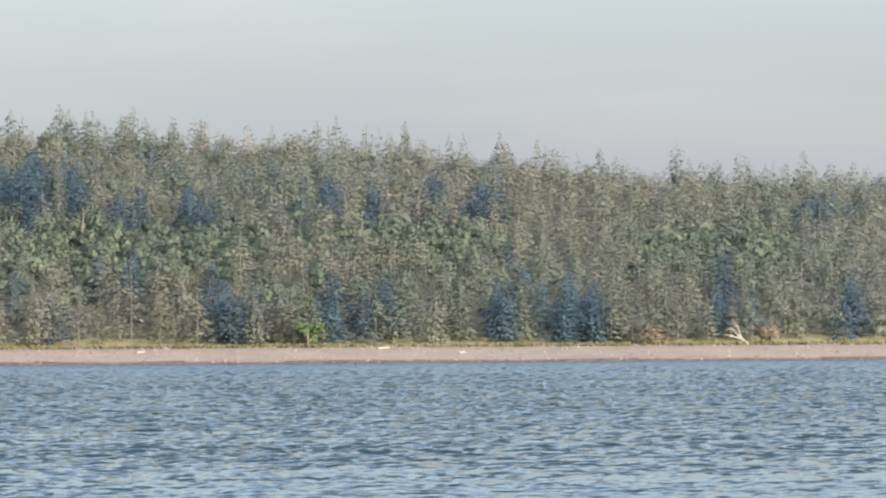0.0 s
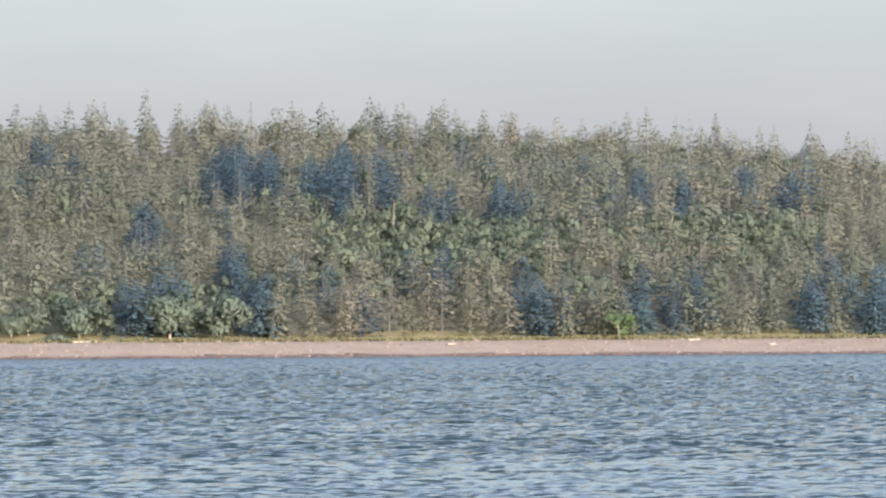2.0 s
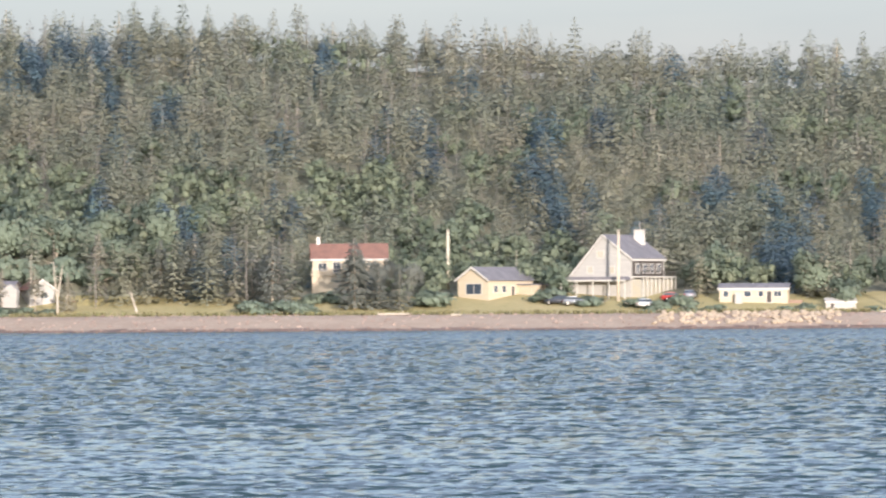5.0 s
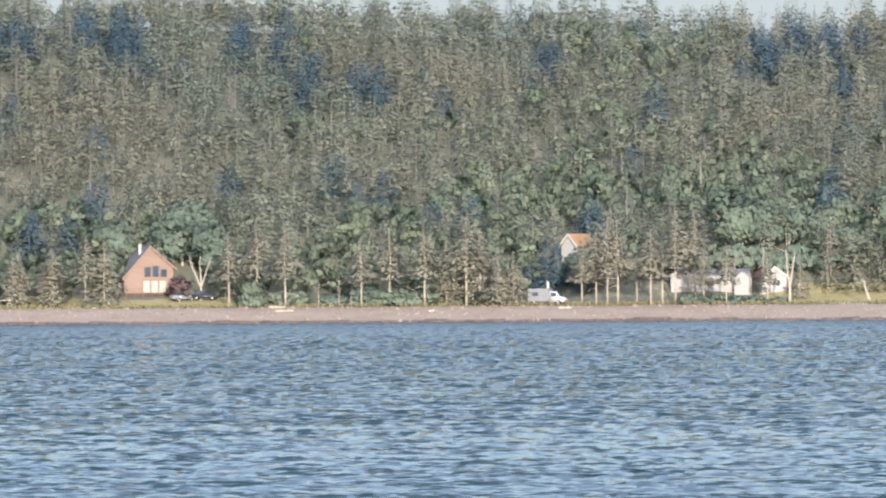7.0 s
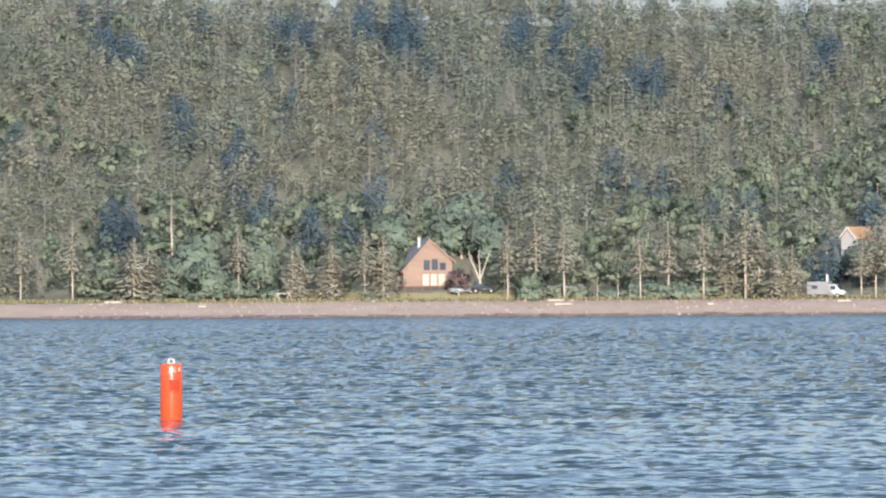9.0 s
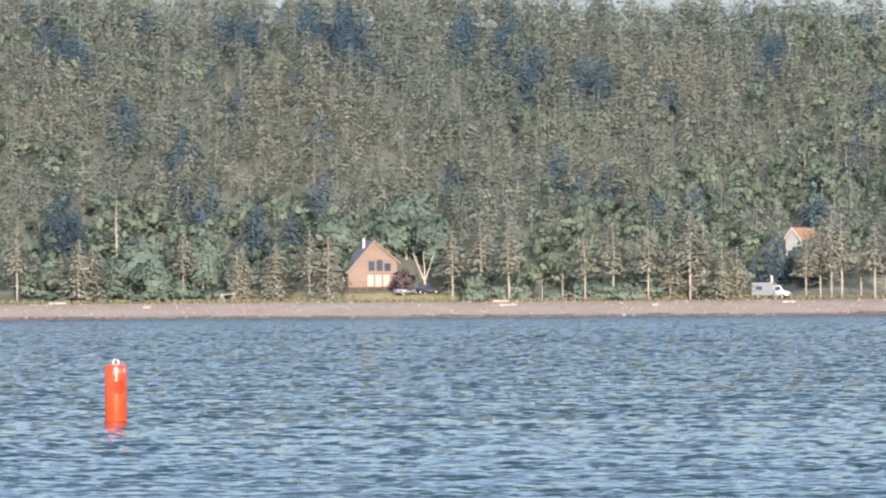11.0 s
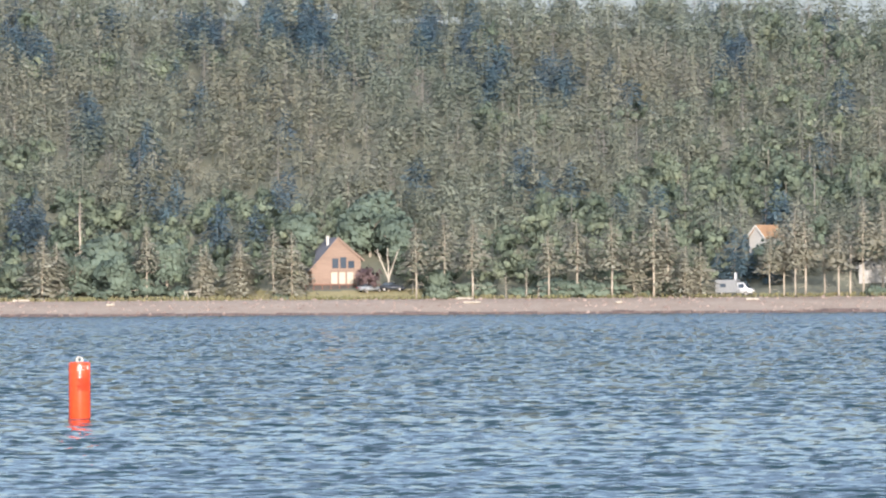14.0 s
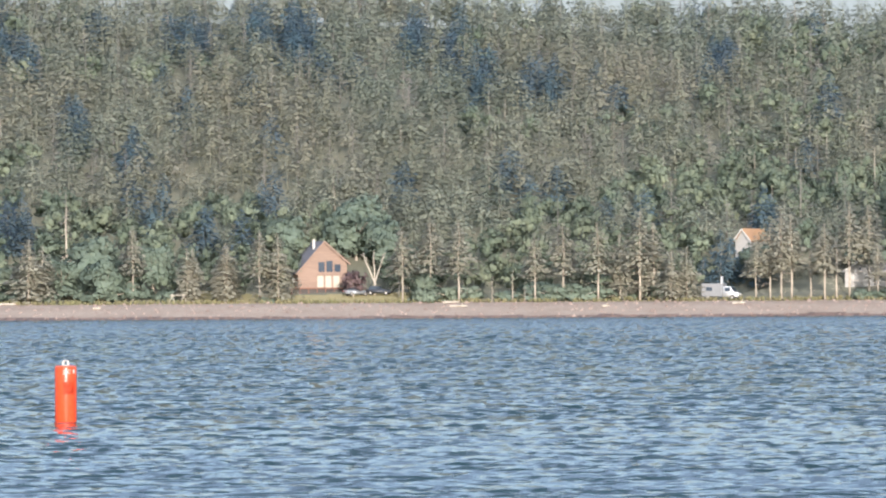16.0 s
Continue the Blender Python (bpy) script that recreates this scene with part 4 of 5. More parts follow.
# ---- houses, seen across the water ----
M_CEDAR = mat("cedar_boards", (0.31, 0.215, 0.155), 0.75, 0, (0.26, 0.18, 0.13), 0.8, 0.01, 6, stretch=(0.3, 0.3, 4))
M_CREAM = mat("cream_siding", (0.55, 0.465, 0.335), 0.7, 0, (0.50, 0.425, 0.305), 0.5, stretch=(0.3, 0.3, 4))
M_SIDING = mat("white_siding", (0.45, 0.425, 0.38), 0.7, 0, (0.41, 0.39, 0.35), 0.5, stretch=(0.3, 0.3, 4))
M_GREYSIDE = mat("grey_siding", (0.45, 0.43, 0.385), 0.7, 0, (0.41, 0.39, 0.35), 0.5, stretch=(0.3, 0.3, 4))
M_SLATE = mat("grey_shingles", (0.16, 0.155, 0.165), 0.85, 0, (0.21, 0.20, 0.21), 0.7, 0.01, 5)
M_BLUEROOF = mat("blue_grey_metal_roof", (0.20, 0.25, 0.32), 0.5, 0.1, (0.26, 0.31, 0.38), 0.5)
M_REDROOF = mat("red_brown_shingles", (0.25, 0.135, 0.10), 0.85, 0, (0.20, 0.11, 0.085), 0.7, 0.01, 5)
M_RUSTROOF = mat("orange_brown_shingles", (0.40, 0.24, 0.12), 0.85, 0, (0.34, 0.2, 0.11), 0.7, 0.01, 5)
M_GLASS = mat("window_glass", (0.05, 0.065, 0.085), 0.08, 0, (0.07, 0.09, 0.11), 0.4, spec=0.6)
M_CURTAIN = mat("curtained_glass", (0.46, 0.41, 0.30), 0.3, 0, (0.42, 0.40, 0.34), 0.8, spec=0.6)
M_DECK = mat("stained_deck", (0.24, 0.12, 0.08), 0.8, 0, (0.18, 0.09, 0.06), 1.0, stretch=(0.3, 3, 1))
M_DARKWOOD = mat("dark_boards", (0.07, 0.06, 0.055), 0.8, 0, (0.10, 0.085, 0.07), 0.8)
M_POLE = mat("weathered_pole", (0.66, 0.58, 0.45), 0.85, 0, (0.50, 0.42, 0.31), 0.6, stretch=(1, 1, 0.2))
M_RUBBER = mat("tyre_rubber", (0.03, 0.03, 0.03), 0.8)
M_BOULDER = mat("pale_boulder", (0.44, 0.36, 0.26), 0.9, 0, (0.34, 0.27, 0.20), 0.8, 0.03, 3, fine=(0.54, 0.47, 0.36))
M_CANVAS = mat("orange_canvas", (0.75, 0.30, 0.10), 0.8, 0, (0.68, 0.26, 0.09), 0.8)


def opening(parent, name, face, w, d, u, z, ww, hh, pane_mat, frame_mat=None):
    """A window or door on one wall: frame proud of it, pane set back in the frame."""
    turn = {"f": (0.0, 0.0, 0), "r": (w / 2, d / 2, 90), "l": (-w / 2, d / 2, -90)}[face]
    m = pose(turn[0], turn[1], 0, 0, 0, turn[2])
    bm = bmesh.new()
    t = 0.11
    for a in ((u - ww / 2, u + ww / 2, z, z + t), (u - ww / 2, u + ww / 2, z + hh - t, z + hh), (u - ww / 2, u - ww / 2 + t, z + t, z + hh - t), (u + ww / 2 - t, u + ww / 2, z + t, z + hh - t)):
        box(bm, a[0], a[1], -0.09, 0.01, a[2], a[3], m=m)
    win = part(name, bm, frame_mat or M_WHITE, parent)
    part("pane", box(bmesh.new(), u - ww / 2 + t, u + ww / 2 - t, -0.045, 0.02, z + t, z + hh - t, m=m), pane_mat, win)
    if ww > 1.3 and name == "window":
        part("mullion", box(bmesh.new(), u - 0.04, u + 0.04, -0.08, -0.03, z + t, z + hh - t, m=m), frame_mat or M_WHITE, win)
    if name == "door":
        part("handle", box(bmesh.new(), u + ww / 2 - 0.3, u + ww / 2 - 0.22, -0.12, -0.04, z + 0.95, z + 1.1, m=m), M_STEEL, win)


def house(label, x, y, turn, w, d, left, right, peak_x, peak, wall_mat, roof_mat, gable=True, over=0.4, sink=0.5, lift=0.0, trim_mat=None, name="house"):
    """Gable towards -y (gable=True) with its own eave heights, or ridge along x."""
    ob = thing(name, pose(x, y, land(x, y) + lift, 0, 0, turn), label, "house" if name == "house" else name.replace("_", " "))
    trim_mat = trim_mat or M_WHITE
    if gable:
        part("wall", prism([(-w / 2, -sink), (w / 2, -sink), (w / 2, right), (peak_x, peak), (-w / 2, left)], 0, d), wall_mat, ob)
        for side, ex, ez in ((-1, -w / 2, left), (1, w / 2, right)):
            run = Vector((ex - peak_x, 0, ez - peak))
            k = run.normalized()
            n = Vector((-k.z * side, 0, k.x * side)) * -1
            if n.z < 0:
                n = -n
            e = Vector((ex, 0, ez)) + k * over
            p = Vector((peak_x, 0, peak))
            part("roof", prism([(p.x, p.z + 0.01), (e.x, e.z + 0.01), (e.x + n.x * 0.16, e.z + n.z * 0.16), (p.x + n.x * 0.02, p.z + 0.22)], -over, d + over), roof_mat, ob)
            part("bargeboard", prism([(p.x, p.z - 0.1), (e.x, e.z - 0.1), (e.x + n.x * 0.2, e.z + n.z * 0.2), (p.x, p.z + 0.26)], -over - 0.06, -over - 0.01), trim_mat, ob)
    else:
        bm = prism([(-d, -sink), (0, -sink), (0, left), (-d / 2, peak), (-d, left)], -w / 2, w / 2)
        bmesh.ops.transform(bm, matrix=pose(0, 0, 0, 0, 0, -90), verts=bm.verts)
        ys = [v.co.y for v in bm.verts]
        bmesh.ops.translate(bm, vec=(0, -min(ys), 0), verts=bm.verts)
        part("wall", bm, wall_mat, ob)
        for s in (0, 1):
            y0, z0 = (-over, left - over * (peak - left) / (d / 2)) if not s else (d + over, left - over * (peak - left) / (d / 2))
            bm = bmesh.new()
            vs = []
            for xx in (-w / 2 - over, w / 2 + over):
                vs.append([bm.verts.new((xx, y0, z0 + 0.01)), bm.verts.new((xx, d / 2, peak + 0.01)), bm.verts.new((xx, d / 2, peak + 0.2)), bm.verts.new((xx, y0, z0 + 0.17))])
            bm.faces.new(vs[0])
            bm.faces.new(vs[1])
            for i in range(4):
                bm.faces.new((vs[0][i], vs[0][(i + 1) % 4], vs[1][(i + 1) % 4], vs[1][i]))
            part("roof", bm, roof_mat, ob)
        part("fascia", boxed(-w / 2 - over, w / 2 + over, -over - 0.05, -over - 0.003, left - over * (peak - left) / (d / 2) - 0.12, left - over * (peak - left) / (d / 2) + 0.19), trim_mat, ob)
    return ob


def chimney(ob, x, y, z0, z1, r, material):
    c = part("chimney", boxed(x - r, x + r, y - r, y + r, z0, z1, 0.03), material, ob)
    part("cap", boxed(x - r * 1.2, x + r * 1.2, y - r * 1.2, y + r * 1.2, z1 + 0.002, z1 + 0.12, 0.02), M_STEEL, c)


# brown cabin with a glazed gable
h = house("brown cedar cabin with a steep gable and a dark roof", -241.84, 1031, 26, 8.6, 9.0, 3.0, 4.6, 0.2, 8.1, M_CEDAR, M_SLATE, trim_mat=M_CEDAR, over=0.55)
for u, z, ww, hh, g in ((-0.4, 0.25, 1.3, 2.2, M_CURTAIN), (1.0, 0.25, 1.3, 2.2, M_CURTAIN), (2.4, 0.25, 1.3, 2.2, M_CURTAIN), (-0.2, 2.9, 1.3, 1.9, M_GLASS), (1.2, 2.9, 1.3, 2.1, M_GLASS), (2.6, 2.9, 1.3, 1.5, M_GLASS)):
    opening(h, "window", "f", 8.6, 9.0, u, z, ww, hh, g, M_CEDAR)
opening(h, "window", "l", 8.6, 9.0, 0.5, 1.0, 1.2, 1.2, M_GLASS)
chimney(h, -1.0, 2.5, 5.5, 8.5, 0.2, M_STEEL)
deck = part("deck", boxed(-6.2, 3.2, -2.6, -0.1, 0.1, 0.32, 0.02), M_DECK, h, "dark red-brown deck")
for k in range(7):
    part("post", boxed(-6.1 + k * 1.5, -5.98 + k * 1.5, -2.55, -2.43, -0.8, 0.1), M_DECK, deck)
part("skirting", boxed(-6.1, 3.1, -2.4, -2.3, -0.9, 0.09), M_DARKWOOD, deck)

# two-storey cream house behind trees
h = house("cream two-storey house with a red-brown shingle roof", -83.06, 1042, 6, 12.5, 8.0, 5.0, 5.0, 0, 7.4, M_CREAM, M_REDROOF, gable=False, lift=0.6)
part("bay", boxed(-6.4, -1.6, -1.6, -0.004, -0.8, 2.1, 0.03), M_CREAM, h)
bal = part("balcony", boxed(-6.6, -0.6, -1.9, -0.01, 2.12, 2.34, 0.02), M_CREAM, h)
part("rail", boxed(-6.55, -0.65, -1.88, -1.8, 3.2, 3.28), M_WHITE, bal)
for k in range(14):
    part("baluster", boxed(-6.5 + k * 0.44, -6.44 + k * 0.44, -1.86, -1.81, 2.345, 3.19), M_CREAM, bal)
for u, z, ww, hh in ((-4.6, 2.9, 1.6, 1.4), (-2.2, 2.6, 1.4, 1.9), (1.0, 2.9, 1.3, 1.3), (4.0, 2.9, 1.3, 1.3), (1.2, 0.5, 1.4, 1.4), (4.0, 0.5, 1.6, 1.4)):
    opening(h, "window", "f", 12.5, 8.0, u, z, ww, hh, M_GLASS)
chimney(h, -5.2, 4.0, 6.5, 8.6, 0.3, M_WHITE)

# cream bungalow
h = house("cream bungalow with a grey roof above the lawn", -61.71, 1034, -34, 6.4, 12.5, 3.2, 3.2, 0, 5.2, M_CREAM, M_SLATE)
opening(h, "window", "f", 6.4, 12.5, 0.2, 0.7, 3.4, 1.9, M_GLASS)
for u in (-4.2, -1.9, 3.5):
    opening(h, "window", "r", 6.4, 12.5, u, 1.0, 1.2, 1.3, M_GLASS)
opening(h, "door", "r", 6.4, 12.5, 0.6, 0.1, 1.0, 2.1, M_DARKWOOD)
part("porch", boxed(3.21, 6.0, 8.2, 12.4, -0.8, 2.3, 0.02), M_CREAM, h)
part("porch_roof", boxed(3.205, 6.3, 7.9, 12.7, 2.304, 2.5, 0.02), M_SLATE, h)

# tall saltbox house
h = house("tall pale grey house with a steep saltbox roof and white sunroom", -40.6, 1037, -25, 11.8, 12.5, 2.6, 6.2, 0.7, 10.0, M_GREYSIDE, M_SLATE, over=0.3)
for u, z, ww, hh in ((0.2, 6.2, 1.4, 1.3), (-1.8, 3.6, 1.2, 1.3), (2.4, 3.6, 1.2, 1.3)):
    opening(h, "window", "f", 11.8, 12.5, u, z, ww, hh, M_CURTAIN)
for u in (-3.8, -1.2, 1.4, 4.0):
    opening(h, "window", "r", 11.87, 12.5, u, 3.6, 1.5, 1.7, M_GLASS)
# a flat dark sheet on the wall stands in for shade below the eave
part("recess", boxed(5.904, 5.93, 0.5, 12.0, 3.15, 5.7), M_DARKWOOD, h, "dark panel put in for the shade under the eave")
part("eave_fascia", boxed(6.12, 6.2, -0.3, 12.8, 5.72, 6.05), M_WHITE, h)
gal = part("gallery", boxed(5.91, 8.2, 0.2, 12.4, 2.9, 3.1, 0.02), M_WHITE, h)
part("rail", boxed(8.08, 8.16, 0.2, 12.4, 3.95, 4.03), M_DARKWOOD, gal)
for k in range(9):
    part("column", boxed(8.0, 8.18, 0.25 + k * 1.5, 0.43 + k * 1.5, -0.8, 2.89), M_WHITE, gal)
for k in range(25):
    part("baluster", boxed(8.1, 8.15, 0.3 + k * 0.5, 0.35 + k * 0.5, 3.105, 3.945), M_DARKWOOD, gal)
part("sunroom", boxed(5.905, 7.7, 0.4, 12.2, -0.8, 2.6, 0.02), M_CURTAIN, h, "curtained glass sunroom")
por = part("porch_roof", prism([(-6.4, 2.5), (6.0, 2.5), (5.6, 3.1), (-5.9, 3.1)], -2.4, -0.02), M_SLATE, h)
part("fascia", boxed(-6.5, 6.1, -2.47, -2.41, 2.3, 2.56), M_WHITE, por)
for k in range(5):
    part("post", boxed(-6.2 + k * 3.0, -6.05 + k * 3.0, -2.3, -2.15, -0.8, 2.49), M_WHITE, por)
chimney(h, 2.4, 10.2, 6.5, 11.0, 0.72, M_WHITE)
part("vent_pipe", tube(bmesh.new(), [(2.4, 10.2, 11.0), (2.4, 10.2, 12.4)], [0.07, 0.07]), M_STEEL, h)

# long low cottage
h = house("long low white cottage with a shallow grey roof", -14.66, 1028, -3, 11.4, 4.4, 2.4, 2.4, 0, 3.15, M_CREAM, M_SLATE, gable=False, over=0.25, lift=-0.1)
for u, ww in ((-4.6, 1.0), (-1.0, 1.3), (1.2, 1.0), (4.0, 1.4)):
    opening(h, "window", "f", 11.4, 4.4, u, 1.0, ww, 1.1, M_GLASS)
opening(h, "door", "f", 11.4, 4.4, 2.6, 0.0, 1.0, 2.05, M_DARKWOOD)
part("lean_to", boxed(-3.0, -1.8, -1.4, -0.01, -0.4, 1.7, 0.02), M_GREYSIDE, h)
part("step", boxed(5.75, 8.0, 0.4, 3.6, -0.6, 0.5, 0.03), M_CEDAR, h)

h = house("small pale grey shed at the top of the beach", -0.19, 1022, 4, 5.0, 2.6, 1.2, 1.2, 0, 1.75, M_SIDING, M_GREYSIDE, gable=False, over=0.15, lift=-0.1, name="shed")
opening(h, "door", "f", 5.0, 2.6, -1.4, 0.05, 0.8, 1.1, M_DARKWOOD)
h = house("dark shed with a blue-grey metal roof", 30.26, 1034, -6, 6.0, 5.0, 2.7, 2.7, 0, 3.9, M_DARKWOOD, M_BLUEROOF, gable=False, over=0.3, name="shed")
opening(h, "window", "f", 6.0, 5.0, -1.0, 1.0, 1.4, 1.0, M_GLASS)
opening(h, "door", "f", 6.0, 5.0, 1.6, 0.0, 1.0, 2.0, M_DARKWOOD)
h = house("low dark shed with a pale roof among trees", 15.69, 1034, 8, 4.0, 3.4, 1.9, 1.9, 0, 2.9, M_DARKWOOD, M_BLUEROOF, gable=False, over=0.25, name="shed")
opening(h, "window", "f", 4.0, 3.4, 0.2, 0.8, 1.2, 0.8, M_CURTAIN)

# white house half hidden by a round tree
h = house("white two-storey house half hidden behind a spruce", 43.33, 1041, 5, 16.5, 9.0, 5.8, 5.8, 0.4, 8.2, M_SIDING, M_SLATE, over=0.6)
for u, z in ((6.6, 3.8), (4.0, 3.8), (-6.4, 3.8), (-3.4, 3.8), (6.4, 0.8), (-6.0, 0.8)):
    opening(h, "window", "f", 16.5, 9.0, u, z, 1.4, 1.5, M_GLASS)
opening(h, "door", "f", 16.5, 9.0, 3.6, 0.1, 1.0, 2.1, M_DARKWOOD)
bal = part("balcony", boxed(4.4, 8.3, -1.4, -0.02, 2.9, 3.1), M_WHITE, h)
part("rail", boxed(4.4, 8.3, -1.4, -1.33, 3.95, 4.03), M_WHITE, bal)

# upper gable that shows between the shore trees
h = house("white-gabled house with an orange-brown roof among trees", -170.37, 1040, -30, 3.4, 5.0, 5.6, 5.6, 0, 7.4, M_SIDING, M_RUSTROOF, lift=-2.2)
opening(h, "window", "f", 3.4, 5.0, 0, 2.6, 1.1, 1.2, M_GLASS)
opening(h, "window", "r", 3.4, 5.0, 0, 2.4, 1.3, 1.2, M_GLASS)

h = house("pale grey gabled garage behind the shore trees", -148.97, 1030, 4, 4.9, 6.0, 2.7, 2.7, 0, 4.3, M_SIDING, M_SLATE, name="garage")
opening(h, "window", "f", 4.9, 6.0, 0.1, 2.7, 0.7, 0.7, M_GLASS)
opening(h, "door", "f", 4.9, 6.0, 0.2, 0.1, 2.6, 2.2, M_SIDING)
h = house("low white house with a dark roof and a side wing", -142.73, 1030, -8, 7.6, 6.0, 2.6, 2.6, 0, 3.7, M_SIDING, M_SLATE, gable=False, over=0.3)
for u, ww in ((-2.0, 1.5), (0.6, 1.0), (2.6, 1.3)):
    opening(h, "window", "f", 7.6, 6.0, u, 0.9, ww, 1.2, M_GLASS)
part("wing", prism([(2.6, -0.6), (5.2, -0.6), (5.2, 2.3), (3.9, 3.3), (2.6, 2.3)], -1.8, -0.02), M_SIDING, h)
h = house("small white gabled cottage with a railed deck", -133.91, 1030, 24, 4.4, 5.5, 2.6, 2.6, 0, 4.1, M_SIDING, M_REDROOF)
opening(h, "window", "f", 4.4, 5.5, 0.4, 1.0, 1.4, 1.2, M_GLASS)
dk = part("deck", boxed(2.3, 5.4, -1.2, 1.8, 0.5, 0.66), M_DECK, h)
for k in range(5):
    part("post", boxed(2.4 + k * 0.72, 2.5 + k * 0.72, -1.2, -1.1, -0.6, 1.55), M_WHITE, dk)
part("rail", boxed(2.35, 5.4, -1.22, -1.08, 1.555, 1.66), M_WHITE, dk)

# ---- utility poles ----
def utility_pole(x, y, height, lean, label, can=False):
    ob = thing("utility_pole", pose(x, y, land(x, y) - 0.3, 0, lean, 0), label, "utility pole", "poles along the shore road")
    part("pole", tube(bmesh.new(), [(0, 0, 0), (0, 0, height * 0.5), (0, 0, height)], [0.28, 0.25, 0.2], 10), M_POLE, ob, "weathered wooden pole", True)
    if can:
        for dx, z in ((0.75, height - 0.1), (-0.35, height * 0.61)):
            c = part("transformer", turned([(z - 0.35, 0.2), (z - 0.3, 0.25), (z + 0.3, 0.25), (z + 0.35, 0.18)], 14), M_STEEL, ob, "grey cylindrical transformer", True)
            c.location.x = dx
            part("bracket", boxed(min(0, dx), max(0, dx), -0.05, 0.05, z - 0.05, z + 0.05), M_STEEL, ob)


utility_pole(11.96, 1014, 13.9, 1.0, "tall weathered utility pole with grey transformers", True)
utility_pole(-37.25, 1030.5, 12.2, 0.5, "pale utility pole in front of the tall house")
utility_pole(-66.78, 1048, 10.4, 0.0, "slender pale utility pole behind the bungalow")

# ---- vehicles ----
M_CARWHITE = mat("white_car_paint", (0.75, 0.74, 0.72), 0.3, 0, (0.70, 0.69, 0.67), 0.5, spec=0.5)
M_CARSILVER = mat("silver_car_paint", (0.42, 0.44, 0.46), 0.3, 0.4, (0.38, 0.40, 0.42), 0.5)
M_CARRED = mat("red_car_paint", (0.42, 0.05, 0.04), 0.3, 0, (0.36, 0.04, 0.035), 0.5, spec=0.5)
M_CARDARK = mat("dark_car_paint", (0.05, 0.055, 0.065), 0.3, 0, (0.07, 0.075, 0.085), 0.5, spec=0.5)


def wheels(ob, xs, half, r=0.33):
    for x in xs:
        for s in (-1, 1):
            for name, rr, y0, y1, m in (("tyre", r, half - 0.22, half, M_RUBBER), ("rim", r * 0.6, half - 0.2, half + 0.015, M_STEEL)):
                bm = turned([(0, rr * 0.94), (0.03, rr), (y1 - y0 - 0.03, rr), (y1 - y0, rr * 0.94)], 16)
                bmesh.ops.transform(bm, matrix=Matrix.Translation((x, s * y0 if s < 0 else y0, r)) @ pose(0, 0, 0, 90 if s < 0 else -90), verts=bm.verts)
                made = part(name, bm, m, ob if name == "tyre" else tyre)
                if name == "tyre":
                    tyre = made


def car(x, y, turn, material, label):
    ob = thing("car", pose(x, y, land(x, y) + 0.02, 0, 0, turn), label, "car", "cars parked by the houses")
    body = prism([(-2.15, 0.3), (2.1, 0.3), (2.2, 0.55), (2.1, 0.8), (1.1, 0.95), (-1.9, 1.0), (-2.2, 0.9)], -0.85, 0.85)
    bmesh.ops.bevel(body, geom=body.edges[:], offset=0.07, segments=2, affect="EDGES")
    b = part("body", body, material, ob, "", True)
    part("roof", prism([(-1.35, 1.40), (0.05, 1.42), (0.15, 1.48), (-0.6, 1.53), (-1.3, 1.49)], -0.66, 0.66), material, ob)
    part("cabin_glass", prism([(-1.95, 1.0), (1.05, 0.96), (0.1, 1.42), (-1.4, 1.42)], -0.72, 0.72), M_GLASS, ob, "dark window glass")
    for s in (-0.6, 0.6):
        part("headlight", boxed(2.08, 2.16, s - 0.18, s + 0.18, 0.6, 0.74, 0.02), M_WHITE, b)
        part("tail_light", boxed(-2.22, -2.14, s - 0.15, s + 0.15, 0.68, 0.86, 0.02), M_CARRED, b)
    wheels(ob, (-1.35, 1.35), 0.86)


car(-47.17, 1027, 170, M_CARDARK, "dark saloon car parked behind the lawn")
car(-44.12, 1026, 5, M_CARSILVER, "silver car parked behind the lawn")
car(-32.28, 1023, 60, M_CARWHITE, "white car parked beside the tall house")
car(-27.98, 1030, 15, M_CARRED, "red car parked beside the tall house")
car(-25.2, 1032, 80, M_CARSILVER, "silver car parked under trees")
car(-234.57, 1025, 40, M_CARSILVER, "silver car parked beside the brown cabin")
car(-230.79, 1026, 0, M_CARDARK, "dark car parked beside the brown cabin")

M_BOXGREY = mat("dull_grey_panel", (0.26, 0.26, 0.25), 0.6, 0, (0.23, 0.23, 0.225), 0.5)
van = thing("camper_truck", pose(-170.07, 1016, land(-170.07, 1016) + 0.02, 0, 0, -8), "white camper truck parked under the trees", "camper")
part("box_body", boxed(-3.3, 0.5, -1.1, 1.1, 0.55, 2.75, 0.1), M_BOXGREY, van, "pale grey camper box")
cab = prism([(0.52, 0.5), (3.0, 0.5), (3.1, 1.1), (2.3, 1.35), (1.7, 2.2), (0.52, 2.25)], -1.0, 1.0)
bmesh.ops.bevel(cab, geom=cab.edges[:], offset=0.06, segments=2, affect="EDGES")
cab = part("cab", cab, M_CARWHITE, van, "white painted cab", True)
part("side_window", boxed(0.8, 1.75, -1.02, -0.99, 1.4, 2.05, 0.01), M_GLASS, cab)
part("windscreen", prism([(2.36, 1.38), (2.42, 1.4), (1.84, 2.14), (1.78, 2.12)], -0.85, 0.85), M_GLASS, cab)
part("box_window", boxed(-2.4, -1.4, -1.12, -1.09, 1.5, 2.1, 0.01), M_GLASS, van)
part("roof_rack", boxed(-0.1, 0.12, -0.4, 0.4, 2.752, 3.9, 0.05), M_CARWHITE, van, "white upright board on the roof")
for s in (-0.7, 0.7):
    part("headlight", boxed(3.06, 3.14, s - 0.2, s + 0.2, 0.75, 0.98, 0.02), M_WHITE, cab)
